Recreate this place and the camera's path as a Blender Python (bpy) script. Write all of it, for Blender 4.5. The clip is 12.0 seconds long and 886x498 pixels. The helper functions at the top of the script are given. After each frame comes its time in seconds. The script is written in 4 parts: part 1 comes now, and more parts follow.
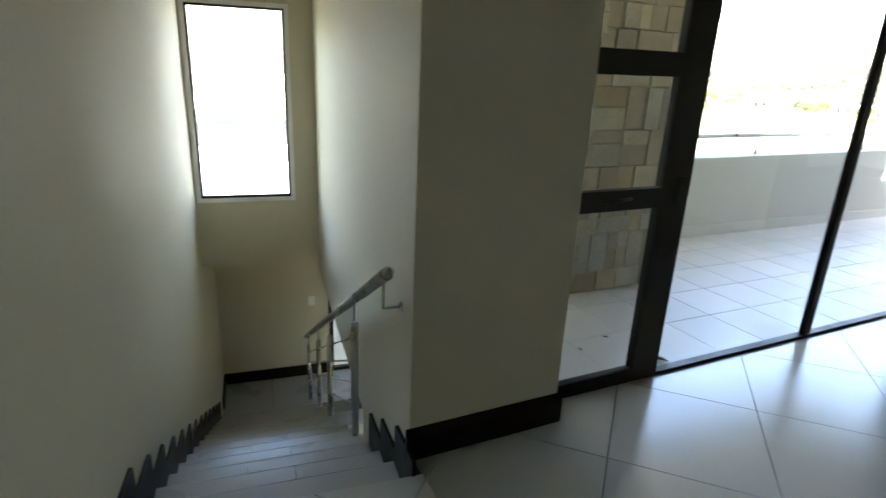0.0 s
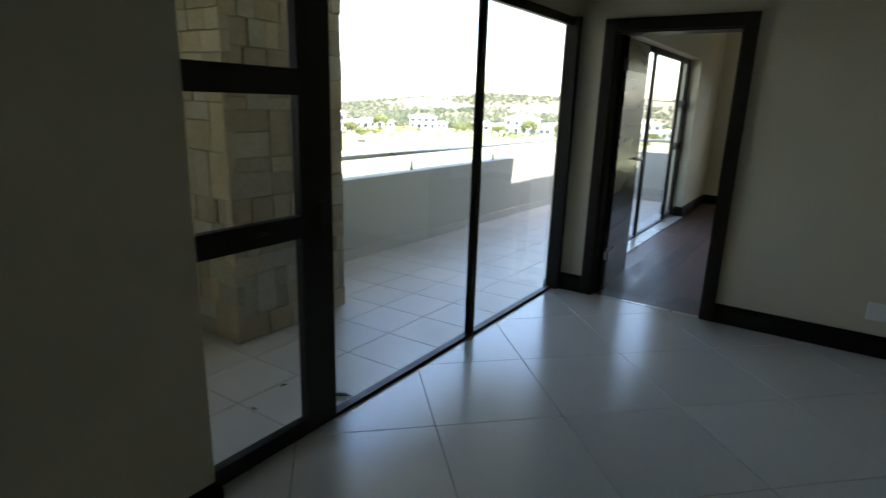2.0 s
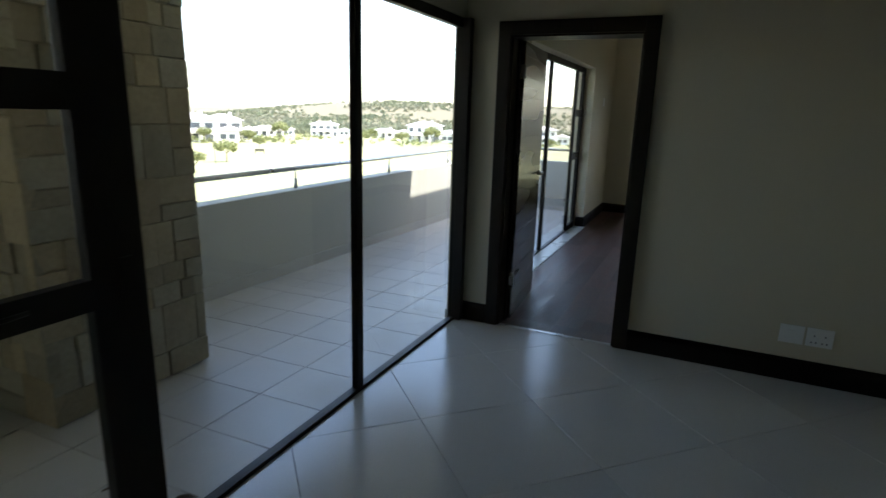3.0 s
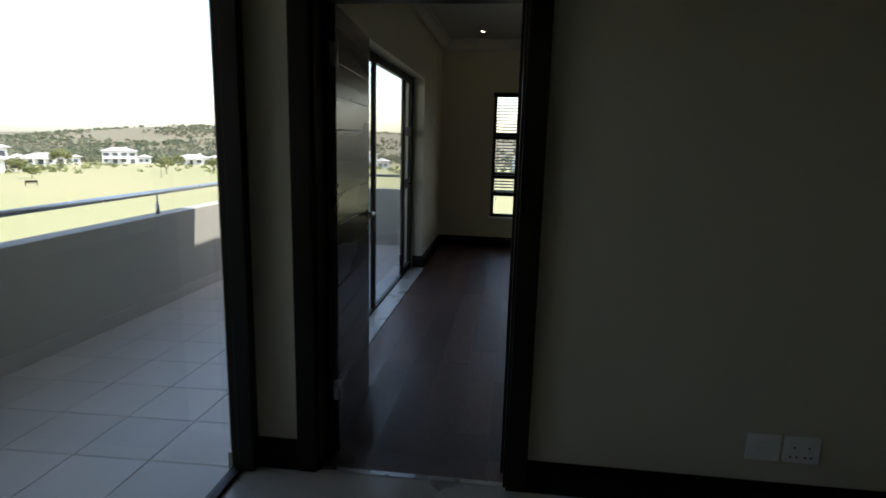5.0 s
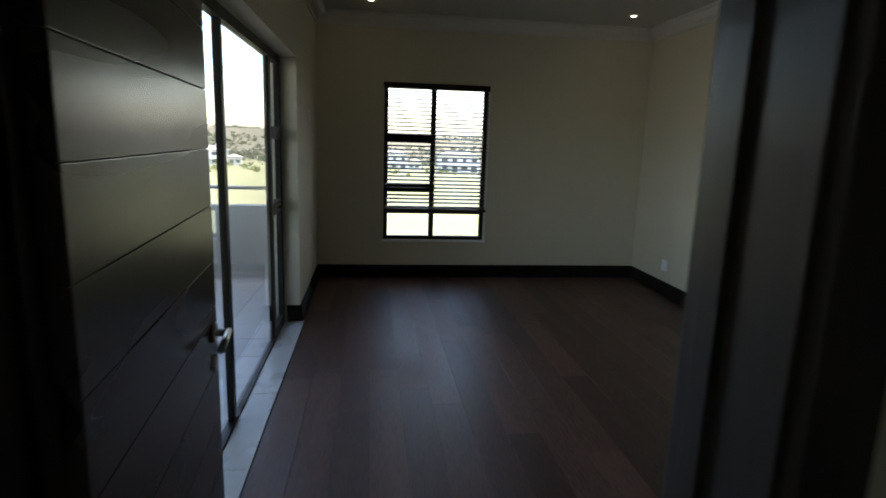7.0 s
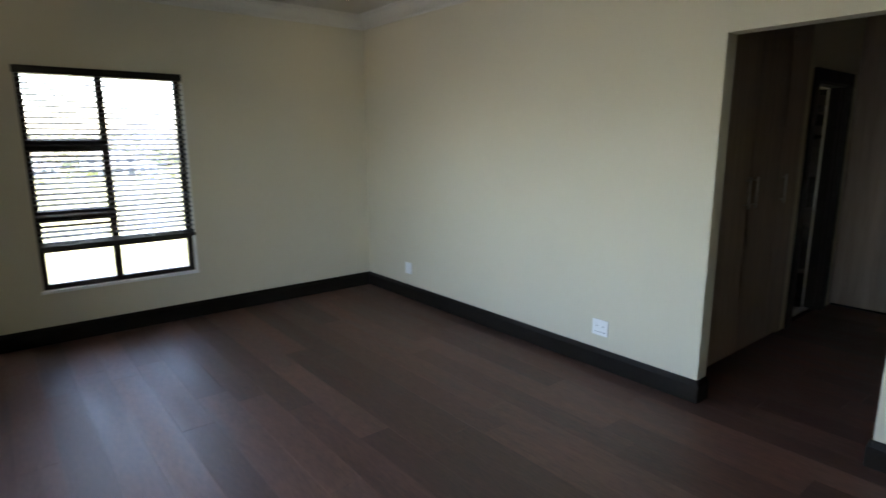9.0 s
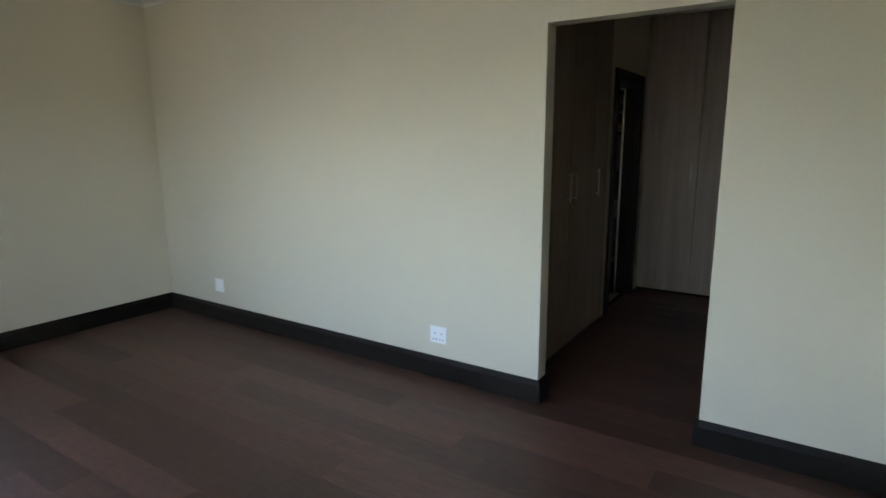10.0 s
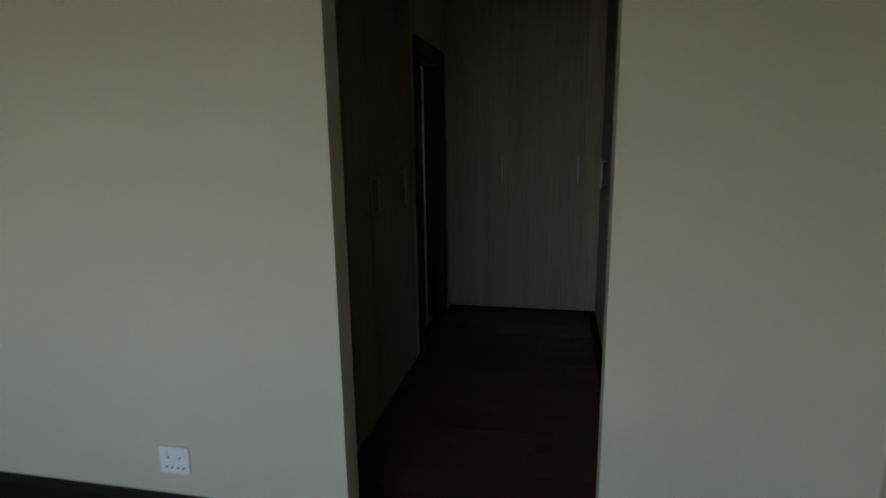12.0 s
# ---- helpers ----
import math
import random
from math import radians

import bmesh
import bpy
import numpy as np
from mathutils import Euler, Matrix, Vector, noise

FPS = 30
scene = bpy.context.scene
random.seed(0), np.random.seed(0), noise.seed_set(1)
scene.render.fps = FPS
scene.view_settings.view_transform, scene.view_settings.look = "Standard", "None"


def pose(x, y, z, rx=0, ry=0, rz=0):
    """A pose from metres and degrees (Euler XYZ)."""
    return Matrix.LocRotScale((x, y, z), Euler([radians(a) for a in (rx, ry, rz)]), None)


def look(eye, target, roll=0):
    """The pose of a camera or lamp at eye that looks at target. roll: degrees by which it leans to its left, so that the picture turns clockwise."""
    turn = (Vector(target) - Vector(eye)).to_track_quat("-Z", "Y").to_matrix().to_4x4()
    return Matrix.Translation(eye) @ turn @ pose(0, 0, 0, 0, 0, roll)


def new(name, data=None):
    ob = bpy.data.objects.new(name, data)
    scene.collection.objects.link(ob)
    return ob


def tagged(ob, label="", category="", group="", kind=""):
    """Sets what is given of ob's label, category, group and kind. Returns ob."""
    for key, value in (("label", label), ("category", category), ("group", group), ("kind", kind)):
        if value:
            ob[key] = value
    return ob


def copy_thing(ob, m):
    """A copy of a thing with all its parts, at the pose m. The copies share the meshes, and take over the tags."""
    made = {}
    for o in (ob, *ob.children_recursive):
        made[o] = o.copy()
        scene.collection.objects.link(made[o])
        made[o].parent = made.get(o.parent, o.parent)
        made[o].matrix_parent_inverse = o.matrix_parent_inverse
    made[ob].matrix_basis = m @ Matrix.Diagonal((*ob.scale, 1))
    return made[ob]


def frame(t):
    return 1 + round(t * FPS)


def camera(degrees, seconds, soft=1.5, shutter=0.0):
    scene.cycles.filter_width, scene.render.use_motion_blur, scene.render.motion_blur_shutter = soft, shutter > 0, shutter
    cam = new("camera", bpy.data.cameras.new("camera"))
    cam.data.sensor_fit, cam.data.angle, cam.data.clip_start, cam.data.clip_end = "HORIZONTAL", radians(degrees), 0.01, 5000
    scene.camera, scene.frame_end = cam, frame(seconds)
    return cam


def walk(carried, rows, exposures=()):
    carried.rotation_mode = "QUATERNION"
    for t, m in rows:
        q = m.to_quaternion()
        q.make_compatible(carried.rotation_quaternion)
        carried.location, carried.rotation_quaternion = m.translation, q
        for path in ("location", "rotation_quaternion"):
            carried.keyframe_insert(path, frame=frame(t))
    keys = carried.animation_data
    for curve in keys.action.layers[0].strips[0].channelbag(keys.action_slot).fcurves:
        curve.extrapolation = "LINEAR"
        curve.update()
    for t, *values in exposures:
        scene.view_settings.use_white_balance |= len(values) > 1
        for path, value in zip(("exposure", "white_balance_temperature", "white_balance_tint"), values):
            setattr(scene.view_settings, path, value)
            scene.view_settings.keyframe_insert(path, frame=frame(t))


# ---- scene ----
cam = camera(76.4, 12.0, shutter=0.4)
PATH = [
    (0, (1.892, -4.811, 1.544), (0.183, -3.99, 0.91), 2.6),
    (0.5, (1.937, -4.744, 1.527), (0.317, -3.722, 0.951), 2.3),
    (1, (1.923, -4.661, 1.505), (0.44, -3.431, 0.971), 2.0),
    (1.5, (1.855, -4.558, 1.515), (0.551, -3.132, 0.998), 1.9),
    (2, (1.79, -4.377, 1.514), (0.708, -2.773, 1.007), 1.8),
    (2.5, (1.728, -4.124, 1.536), (0.788, -2.428, 1.044), 1.7),
    (3, (1.601, -3.807, 1.545), (0.797, -2.039, 1.071), 1.7),
    (3.5, (1.474, -3.473, 1.544), (0.842, -1.63, 1.091), 1.6),
    (3.7, (1.443, -3.298, 1.541), (0.844, -1.44, 1.107), 1.3),
    (5.5, (1.016, -1.819, 1.473), (0.941, 0.145, 1.103), 1.7),
    (6, (0.904, -1.36, 1.482), (0.936, 0.605, 1.111), 1.6),
    (6.5, (0.806, -0.956, 1.523), (0.904, 1.005, 1.144), 1.8),
    (6.7, (0.777, -0.776, 1.542), (0.924, 1.183, 1.163), 1.9),
    (8.3, (0.538, 0.249, 1.599), (1.431, 1.996, 1.209), 0.3),
    (8.5, (0.56, 0.312, 1.62), (1.544, 2.009, 1.227), 0.1),
    (9, (0.592, 0.479, 1.622), (1.828, 2.002, 1.234), -0.2),
    (9.5, (0.677, 0.645, 1.587), (2.175, 1.913, 1.207), 0.0),
    (10, (0.882, 0.759, 1.571), (2.527, 1.83, 1.19), -0.3),
    (10.5, (1.127, 0.862, 1.567), (2.854, 1.796, 1.186), -0.5),
    (11, (1.388, 1.024, 1.575), (3.22, 1.725, 1.183), -0.7),
    (11.5, (1.713, 1.145, 1.558), (3.601, 1.672, 1.157), -0.7),
    (12, (2.106, 1.284, 1.55), (4.023, 1.679, 1.141), -0.8),
]
EXPOSURES = [(0.0, 4.60, 6950, 12), (0.5, 4.30, 6900, 11), (1.0, 4.03, 6850, 10), (2.0, 3.38, 6750, 10), (2.5, 3.08, 6750, 10), (3.5, 2.66, 6700, 10), (5.3, 1.94, 6850, 12), (6.0, 2.38, 6800, 12), (6.7, 2.60, 6750, 12),
             (8.3, 3.22, 6800, 15), (9.0, 4.00, 6700, 16), (9.5, 4.22, 6650, 16), (10.5, 3.90, 6700, 16), (11.5, 3.34, 6900, 16), (12.0, 3.02, 6900, 16)]
walk(cam, [(t, look(eye, target, roll)) for t, eye, target, roll in PATH], EXPOSURES)

# ---- light ----
SUN_EL, SUN_AZ = radians(57), radians(12)      # the sun stands over the house, seen from the balcony
world = bpy.data.worlds.new("sky")
scene.world = world
world.use_nodes = True
wn = world.node_tree.nodes
sky = wn.new("ShaderNodeTexSky")
sky.sky_type, sky.sun_disc = "NISHITA", False
sky.sun_elevation, sky.sun_rotation = SUN_EL, radians(90) - SUN_AZ
sky.air_density, sky.dust_density = 1.0, 1.6
wn["Background"].inputs["Strength"].default_value = 0.15
world.node_tree.links.new(sky.outputs[0], wn["Background"].inputs["Color"])
sun_data = bpy.data.lights.new("sun", "SUN")
sun_data.energy, sun_data.angle, sun_data.color = 2.1, radians(0.55), (1.0, 0.95, 0.87)
sun = new("sun", sun_data)
toward = Vector((math.cos(SUN_EL) * math.cos(SUN_AZ), math.cos(SUN_EL) * math.sin(SUN_AZ), math.sin(SUN_EL)))
sun.matrix_world = look(toward * 40, (0, 0, 0))

# ---- materials ----


def material(name, base, rough=0.6, metal=0.0, spec=0.5, vary=0.12, scale=3.0, fine=60.0, bump=0.1, stretch=(1, 1, 1), per_piece=0.0, rough_vary=0.08, coat=0.0, local=False, depth=0.004):
    """Colour with slow blotches and fine grain, a little relief, and a shade of its own for each piece."""
    m = bpy.data.materials.new(name)
    m.use_nodes = True
    t = m.node_tree
    n, l = t.nodes, t.links
    b = n["Principled BSDF"]
    b.inputs["Metallic"].default_value = metal
    b.inputs["Coat Weight"].default_value = coat
    b.inputs["Specular IOR Level"].default_value = spec
    if local:
        src = n.new("ShaderNodeTexCoord").outputs["Object"]
    else:
        src = n.new("ShaderNodeNewGeometry").outputs["Position"]
    mp = n.new("ShaderNodeMapping")
    mp.inputs["Scale"].default_value = stretch
    l.new(src, mp.inputs["Vector"])
    if per_piece:
        info = n.new("ShaderNodeObjectInfo")
        off = n.new("ShaderNodeMath")
        off.operation = "MULTIPLY"
        off.inputs[1].default_value = 37.0
        l.new(info.outputs["Random"], off.inputs[0])
        l.new(off.outputs[0], mp.inputs["Location"])
    slow = n.new("ShaderNodeTexNoise")
    slow.inputs["Scale"].default_value, slow.inputs["Detail"].default_value = scale, 3
    grain = n.new("ShaderNodeTexNoise")
    grain.inputs["Scale"].default_value, grain.inputs["Detail"].default_value = fine, 4
    l.new(mp.outputs[0], slow.inputs["Vector"])
    l.new(mp.outputs[0], grain.inputs["Vector"])
    mix = n.new("ShaderNodeMath")
    mix.operation = "ADD"
    l.new(slow.outputs[0], mix.inputs[0])
    l.new(grain.outputs[0], mix.inputs[1])
    span = n.new("ShaderNodeMapRange")
    span.inputs["From Min"].default_value, span.inputs["From Max"].default_value = 0.6, 1.4
    span.inputs["To Min"].default_value, span.inputs["To Max"].default_value = 1 - vary, 1 + vary
    l.new(mix.outputs[0], span.inputs["Value"])
    value = span.outputs[0]
    if per_piece:
        own = n.new("ShaderNodeMapRange")
        own.inputs["To Min"].default_value, own.inputs["To Max"].default_value = 1 - per_piece, 1 + per_piece
        l.new(info.outputs["Random"], own.inputs["Value"])
        mul = n.new("ShaderNodeMath")
        mul.operation = "MULTIPLY"
        l.new(value, mul.inputs[0])
        l.new(own.outputs[0], mul.inputs[1])
        value = mul.outputs[0]
    tint = n.new("ShaderNodeMix")
    tint.data_type, tint.blend_type = "RGBA", "MULTIPLY"
    tint.inputs[0].default_value = 1.0
    tint.inputs[6].default_value = (*base, 1)
    l.new(value, tint.inputs[7])
    l.new(tint.outputs[2], b.inputs["Base Color"])
    rr = n.new("ShaderNodeMapRange")
    rr.inputs["From Min"].default_value, rr.inputs["From Max"].default_value = 0.3, 0.7
    rr.inputs["To Min"].default_value, rr.inputs["To Max"].default_value = max(0.02, rough - rough_vary), min(1, rough + rough_vary)
    l.new(slow.outputs[0], rr.inputs["Value"])
    l.new(rr.outputs[0], b.inputs["Roughness"])
    if bump:
        bp = n.new("ShaderNodeBump")
        bp.inputs["Strength"].default_value, bp.inputs["Distance"].default_value = bump, depth
        l.new(grain.outputs[0], bp.inputs["Height"])
        l.new(bp.outputs[0], b.inputs["Normal"])
    return m


def two_tone(name, a, c, scale, rough=0.9, fine=0.0, sharp=0.1, through_leaf=0.0):
    """Two colours in patches, for far ground and foliage."""
    m = bpy.data.materials.new(name)
    m.use_nodes = True
    t = m.node_tree
    n, l = t.nodes, t.links
    b = n["Principled BSDF"]
    b.inputs["Roughness"].default_value = rough
    b.inputs["Specular IOR Level"].default_value = 0.2
    geo = n.new("ShaderNodeNewGeometry")
    tex = n.new("ShaderNodeTexNoise")
    tex.inputs["Scale"].default_value, tex.inputs["Detail"].default_value = scale, 8
    l.new(geo.outputs["Position"], tex.inputs["Vector"])
    ramp = n.new("ShaderNodeValToRGB")
    ramp.color_ramp.elements[0].position, ramp.color_ramp.elements[1].position = 0.5 - sharp, 0.5 + sharp
    ramp.color_ramp.elements[0].color, ramp.color_ramp.elements[1].color = (*a, 1), (*c, 1)
    l.new(tex.outputs[0], ramp.inputs[0])
    out = ramp.outputs[0]
    if fine:
        isl = n.new("ShaderNodeMix")
        isl.data_type, isl.blend_type = "RGBA", "MULTIPLY"
        isl.inputs[0].default_value = 1.0
        rng = n.new("ShaderNodeMapRange")
        rng.inputs["To Min"].default_value, rng.inputs["To Max"].default_value = 1 - fine, 1 + fine
        l.new(geo.outputs["Random Per Island"], rng.inputs["Value"])
        l.new(out, isl.inputs[6])
        l.new(rng.outputs[0], isl.inputs[7])
        out = isl.outputs[2]
    l.new(out, b.inputs["Base Color"])
    if through_leaf:                           # thin leaves let part of the light pass
        thin = n.new("ShaderNodeBsdfTranslucent")
        l.new(out, thin.inputs["Color"])
        both = n.new("ShaderNodeMixShader")
        both.inputs[0].default_value = through_leaf
        l.new(b.outputs[0], both.inputs[1])
        l.new(thin.outputs[0], both.inputs[2])
        l.new(both.outputs[0], n["Material Output"].inputs["Surface"])
    return m


def glass_material():
    m = bpy.data.materials.new("clear_glass")
    m.use_nodes = True
    b = m.node_tree.nodes["Principled BSDF"]
    b.inputs["Base Color"].default_value = (0.97, 0.985, 0.98, 1)
    b.inputs["Roughness"].default_value = 0.0
    b.inputs["Transmission Weight"].default_value = 1.0
    b.inputs["IOR"].default_value = 1.22
    return m


def glow(name, colour, strength):
    m = bpy.data.materials.new(name)
    m.use_nodes = True
    b = m.node_tree.nodes["Principled BSDF"]
    b.inputs["Base Color"].default_value = (*colour, 1)
    b.inputs["Emission Color"].default_value = (*colour, 1)
    b.inputs["Emission Strength"].default_value = strength
    return m


M_WALL = material("beige_wall_paint", (0.635, 0.58, 0.445), 0.75, vary=0.035, scale=1.3, fine=220, bump=0.12, depth=0.002)
M_CEIL = material("ceiling_paint", (0.58, 0.56, 0.50), 0.85, vary=0.03, scale=1, fine=90, bump=0.05)
M_CORNICE = material("cornice_plaster", (0.66, 0.64, 0.58), 0.8, vary=0.03, scale=2, fine=90, bump=0.05)
M_DARK = material("dark_stained_wood", (0.017, 0.012, 0.009), 0.46, spec=0.2, vary=0.35, scale=4, fine=70, bump=0.12, stretch=(1, 1, 0.12), coat=0.05, local=True)
M_SKIRT = material("dark_stained_skirting", (0.012, 0.009, 0.007), 0.5, spec=0.12, vary=0.3, scale=3, fine=60, bump=0.1, coat=0.0)
M_LEAF = material("dark_lacquered_door", (0.030, 0.018, 0.012), 0.27, spec=0.85, vary=0.35, scale=2.5, fine=50, bump=0.015, stretch=(1, 0.12, 1), coat=0.0, local=True)
M_FRAME = material("bronze_aluminium", (0.020, 0.017, 0.014), 0.45, metal=0.0, spec=0.22, vary=0.12, scale=6, fine=250, bump=0.05, depth=0.001)
M_TILE = material("polished_porcelain_tile", (0.60, 0.59, 0.56), 0.21, spec=0.85, vary=0.05, scale=2.2, fine=140, bump=0.02, per_piece=0.03, rough_vary=0.008, depth=0.0006)
M_GROUT = material("grey_grout", (0.10, 0.098, 0.09), 0.9, vary=0.2, scale=8, fine=200, bump=0.1)
M_BTILE = material("balcony_tile", (0.365, 0.36, 0.345), 0.42, vary=0.09, scale=3.0, fine=60, bump=0.08, per_piece=0.05)
M_STEP = material("stair_tile", (0.44, 0.43, 0.40), 0.30, vary=0.06, scale=2.2, fine=140, bump=0.02, per_piece=0.03)
M_PLANK = material("dark_brown_floorboard", (0.104, 0.050, 0.038), 0.48, spec=0.6, vary=0.46, scale=2.0, fine=22, bump=0.10, stretch=(5, 0.6, 1), per_piece=0.34, rough_vary=0.07, depth=0.0012)
M_JOINT = material("floor_joint", (0.018, 0.012, 0.010), 0.8, vary=0.2)
M_STEEL = material("brushed_steel", (0.50, 0.50, 0.48), 0.30, metal=1.0, vary=0.08, scale=8, fine=160, bump=0.03, depth=0.0006)
M_HANDLE = material("polished_steel", (0.75, 0.74, 0.72), 0.35, metal=1.0, vary=0.06, scale=8, fine=160, bump=0.0)
# balcony rail steel, its base colour darkened to imitate being seen against the sky
M_RAIL = material("backlit_rail_steel", (0.40, 0.40, 0.40), 0.34, metal=1.0, vary=0.10, scale=8, fine=160, bump=0.03, depth=0.0006)
M_WHITE = material("white_plastic", (0.86, 0.86, 0.85), 0.35, vary=0.02, bump=0.0)
M_BLACK = material("socket_holes", (0.02, 0.02, 0.02), 0.6, vary=0.1, bump=0)
M_STONE = material("cut_sandstone", (0.29, 0.25, 0.18), 0.85, vary=0.22, scale=5, fine=45, bump=0.5, per_piece=0.20, local=False, depth=0.008)
sn, sl = M_STONE.node_tree.nodes, M_STONE.node_tree.links
s_frac = sn.new("ShaderNodeMath")              # some blocks are greyer, some more ochre
s_frac.operation = "FRACT"
s_mul = sn.new("ShaderNodeMath")
s_mul.operation = "MULTIPLY"
s_mul.inputs[1].default_value = 17.3
sl.new(sn["Object Info"].outputs["Random"], s_mul.inputs[0])
sl.new(s_mul.outputs[0], s_frac.inputs[0])
s_hue = sn.new("ShaderNodeMix")
s_hue.data_type = "RGBA"
s_hue.inputs[6].default_value, s_hue.inputs[7].default_value = (0.325, 0.27, 0.18, 1), (0.29, 0.275, 0.22, 1)
sl.new(s_frac.outputs[0], s_hue.inputs[0])
sl.new(s_hue.outputs[2], sn["Mix"].inputs[6])
M_MORTAR = material("stone_mortar", (0.25, 0.22, 0.165), 0.95, vary=0.2, scale=10, fine=90, bump=0.3)
M_RENDER = material("grey_render", (0.335, 0.335, 0.31), 0.85, vary=0.05, scale=1.2, fine=160, bump=0.15)
M_WHITEWALL = material("white_house_wall", (0.70, 0.68, 0.64), 0.85, vary=0.05, scale=0.6, fine=12, bump=0.1)
M_ROOF = material("grey_roof_tiles", (0.36, 0.345, 0.33), 0.8, vary=0.15, scale=0.8, fine=8, bump=0.2)
M_WOODGRAIN = material("grey_brown_melamine", (0.32, 0.245, 0.178), 0.5, spec=0.35, vary=0.26, scale=3.0, fine=16, bump=0.05, stretch=(7, 7, 0.28), per_piece=0.06, depth=0.001)
M_SLAT = material("blind_slat", (0.040, 0.036, 0.032), 0.5, vary=0.1, scale=4, fine=60, bump=0.03)
M_SILL = material("pale_sill_tile", (0.55, 0.54, 0.50), 0.3, vary=0.06, scale=4, fine=90, bump=0.03)
M_GLASS = glass_material()
M_FARGLASS = material("far_window_glass", (0.10, 0.11, 0.12), 0.1, vary=0.1, bump=0)
M_LAMP = glow("downlight_glow", (1.0, 0.86, 0.62), 9.0)
M_BARK = material("bark", (0.10, 0.075, 0.05), 0.9, vary=0.3, scale=6, fine=30, bump=0.4)
M_LEAVES = two_tone("tree_leaves", (0.19, 0.21, 0.09), (0.23, 0.24, 0.11), 0.6, fine=0.25, through_leaf=0.45)
# scrub colours are lightened to imitate haze over the far hills
M_SCRUB = two_tone("scrub", (0.155, 0.175, 0.105), (0.20, 0.20, 0.135), 0.02, fine=0.18, through_leaf=0.5)
M_GROUND = two_tone("dry_lawn", (0.26, 0.235, 0.13), (0.195, 0.215, 0.10), 0.02, sharp=0.25)
gn, gl = M_GROUND.node_tree.nodes, M_GROUND.node_tree.links
g_pos = gn.new("ShaderNodeVectorMath")
g_pos.operation = "LENGTH"
gl.new(gn["Geometry"].outputs["Position"], g_pos.inputs[0])
g_up = gn.new("ShaderNodeMapRange")
g_up.inputs["From Min"].default_value, g_up.inputs["From Max"].default_value = 330.0, 400.0
gl.new(g_pos.outputs["Value"], g_up.inputs["Value"])
g_mix = gn.new("ShaderNodeMix")                # the hills are rough veld, not lawn
g_mix.data_type = "RGBA"
g_mix.inputs[7].default_value = (0.15, 0.135, 0.09, 1)
gl.new(g_up.outputs[0], g_mix.inputs[0])
gl.new(gn["Color Ramp"].outputs[0], g_mix.inputs[6])
gl.new(g_mix.outputs[2], gn["Principled BSDF"].inputs["Base Color"])
M_DRYLEAF = material("dry_leaf", (0.09, 0.055, 0.03), 0.8, vary=0.3, scale=30)

# ---- building helpers ----


def box(bm, x0, x1, y0, y1, z0, z1, bevel=0.0, m=None):
    """A box from its limits, with rounded edges where bevel is given."""
    g = bmesh.ops.create_cube(bm, size=1.0)
    vs = g["verts"]
    bmesh.ops.transform(bm, matrix=Matrix.Translation(((x0 + x1) / 2, (y0 + y1) / 2, (z0 + z1) / 2)) @ Matrix.Diagonal((abs(x1 - x0), abs(y1 - y0), abs(z1 - z0), 1)), verts=vs)
    if bevel:
        es = list({e for v in vs for e in v.link_edges})
        r = bmesh.ops.bevel(bm, geom=es, offset=bevel, segments=2, affect="EDGES", profile=0.7)
        vs = list({v for f in r["faces"] for v in f.verts} | {v for v in vs if v.is_valid})
    if m is not None:
        bmesh.ops.transform(bm, matrix=m, verts=[v for v in vs if v.is_valid])
    return bm


def boxes(*limits, bevel=0.0):
    bm = bmesh.new()
    for b in limits:
        box(bm, *b, bevel=bevel)
    return bm


def rod(bm, a, b, r, r2=None, sides=14, caps=True):
    """A round bar from a to b."""
    a, b = Vector(a), Vector(b)
    d = b - a
    m = Matrix.Translation((a + b) / 2) @ d.to_track_quat("Z", "Y").to_matrix().to_4x4()
    bmesh.ops.create_cone(bm, cap_ends=caps, segments=sides, radius1=r, radius2=r if r2 is None else r2, depth=d.length, matrix=m)
    return bm


def prism(bm, points, axis, a, b):
    """A flat outline pushed from a to b along an axis; the outline gives the two other coordinates in order."""
    def at(p, v):
        p = list(p)
        p.insert("xyz".index(axis), v)
        return p
    lo = [bm.verts.new(at(p, a)) for p in points]
    hi = [bm.verts.new(at(p, b)) for p in points]
    bm.faces.new(lo), bm.faces.new(hi)
    for i in range(len(lo)):
        j = (i + 1) % len(lo)
        bm.faces.new((lo[i], lo[j], hi[j], hi[i]))
    bmesh.ops.recalc_face_normals(bm, faces=bm.faces[:])
    return bm


def smooth(bm):
    for f in bm.faces:
        f.smooth = len(f.verts) == 4
    return bm


def mesh_of(name, bm, mat):
    me = bpy.data.meshes.new(name)
    bm.to_mesh(me)
    bm.free()
    me.materials.append(mat)
    return me


def part(name, bm, mat, parent=None, label=""):
    ob = new(name, mesh_of(name, bm, mat))
    if parent is not None:
        ob.parent = parent
    if label:
        ob["label"] = label
    return ob


def thing(name, label, category, at=None, group="", kind=""):
    ob = new(name)
    ob.empty_display_size = 0.1
    if at is not None:
        ob.matrix_basis = at
    return tagged(ob, label, category, group, kind)


def structure(name, bm, mat, label, category, at=None):
    ob = part(name, bm, mat)
    if at is not None:
        ob.matrix_basis = at
    return tagged(ob, label, category, kind="structure")


def pane(bm, parent, name="pane", label="clear glass pane"):
    ob = part(name, bm, M_GLASS, parent, label)
    ob.visible_shadow = False
    return ob


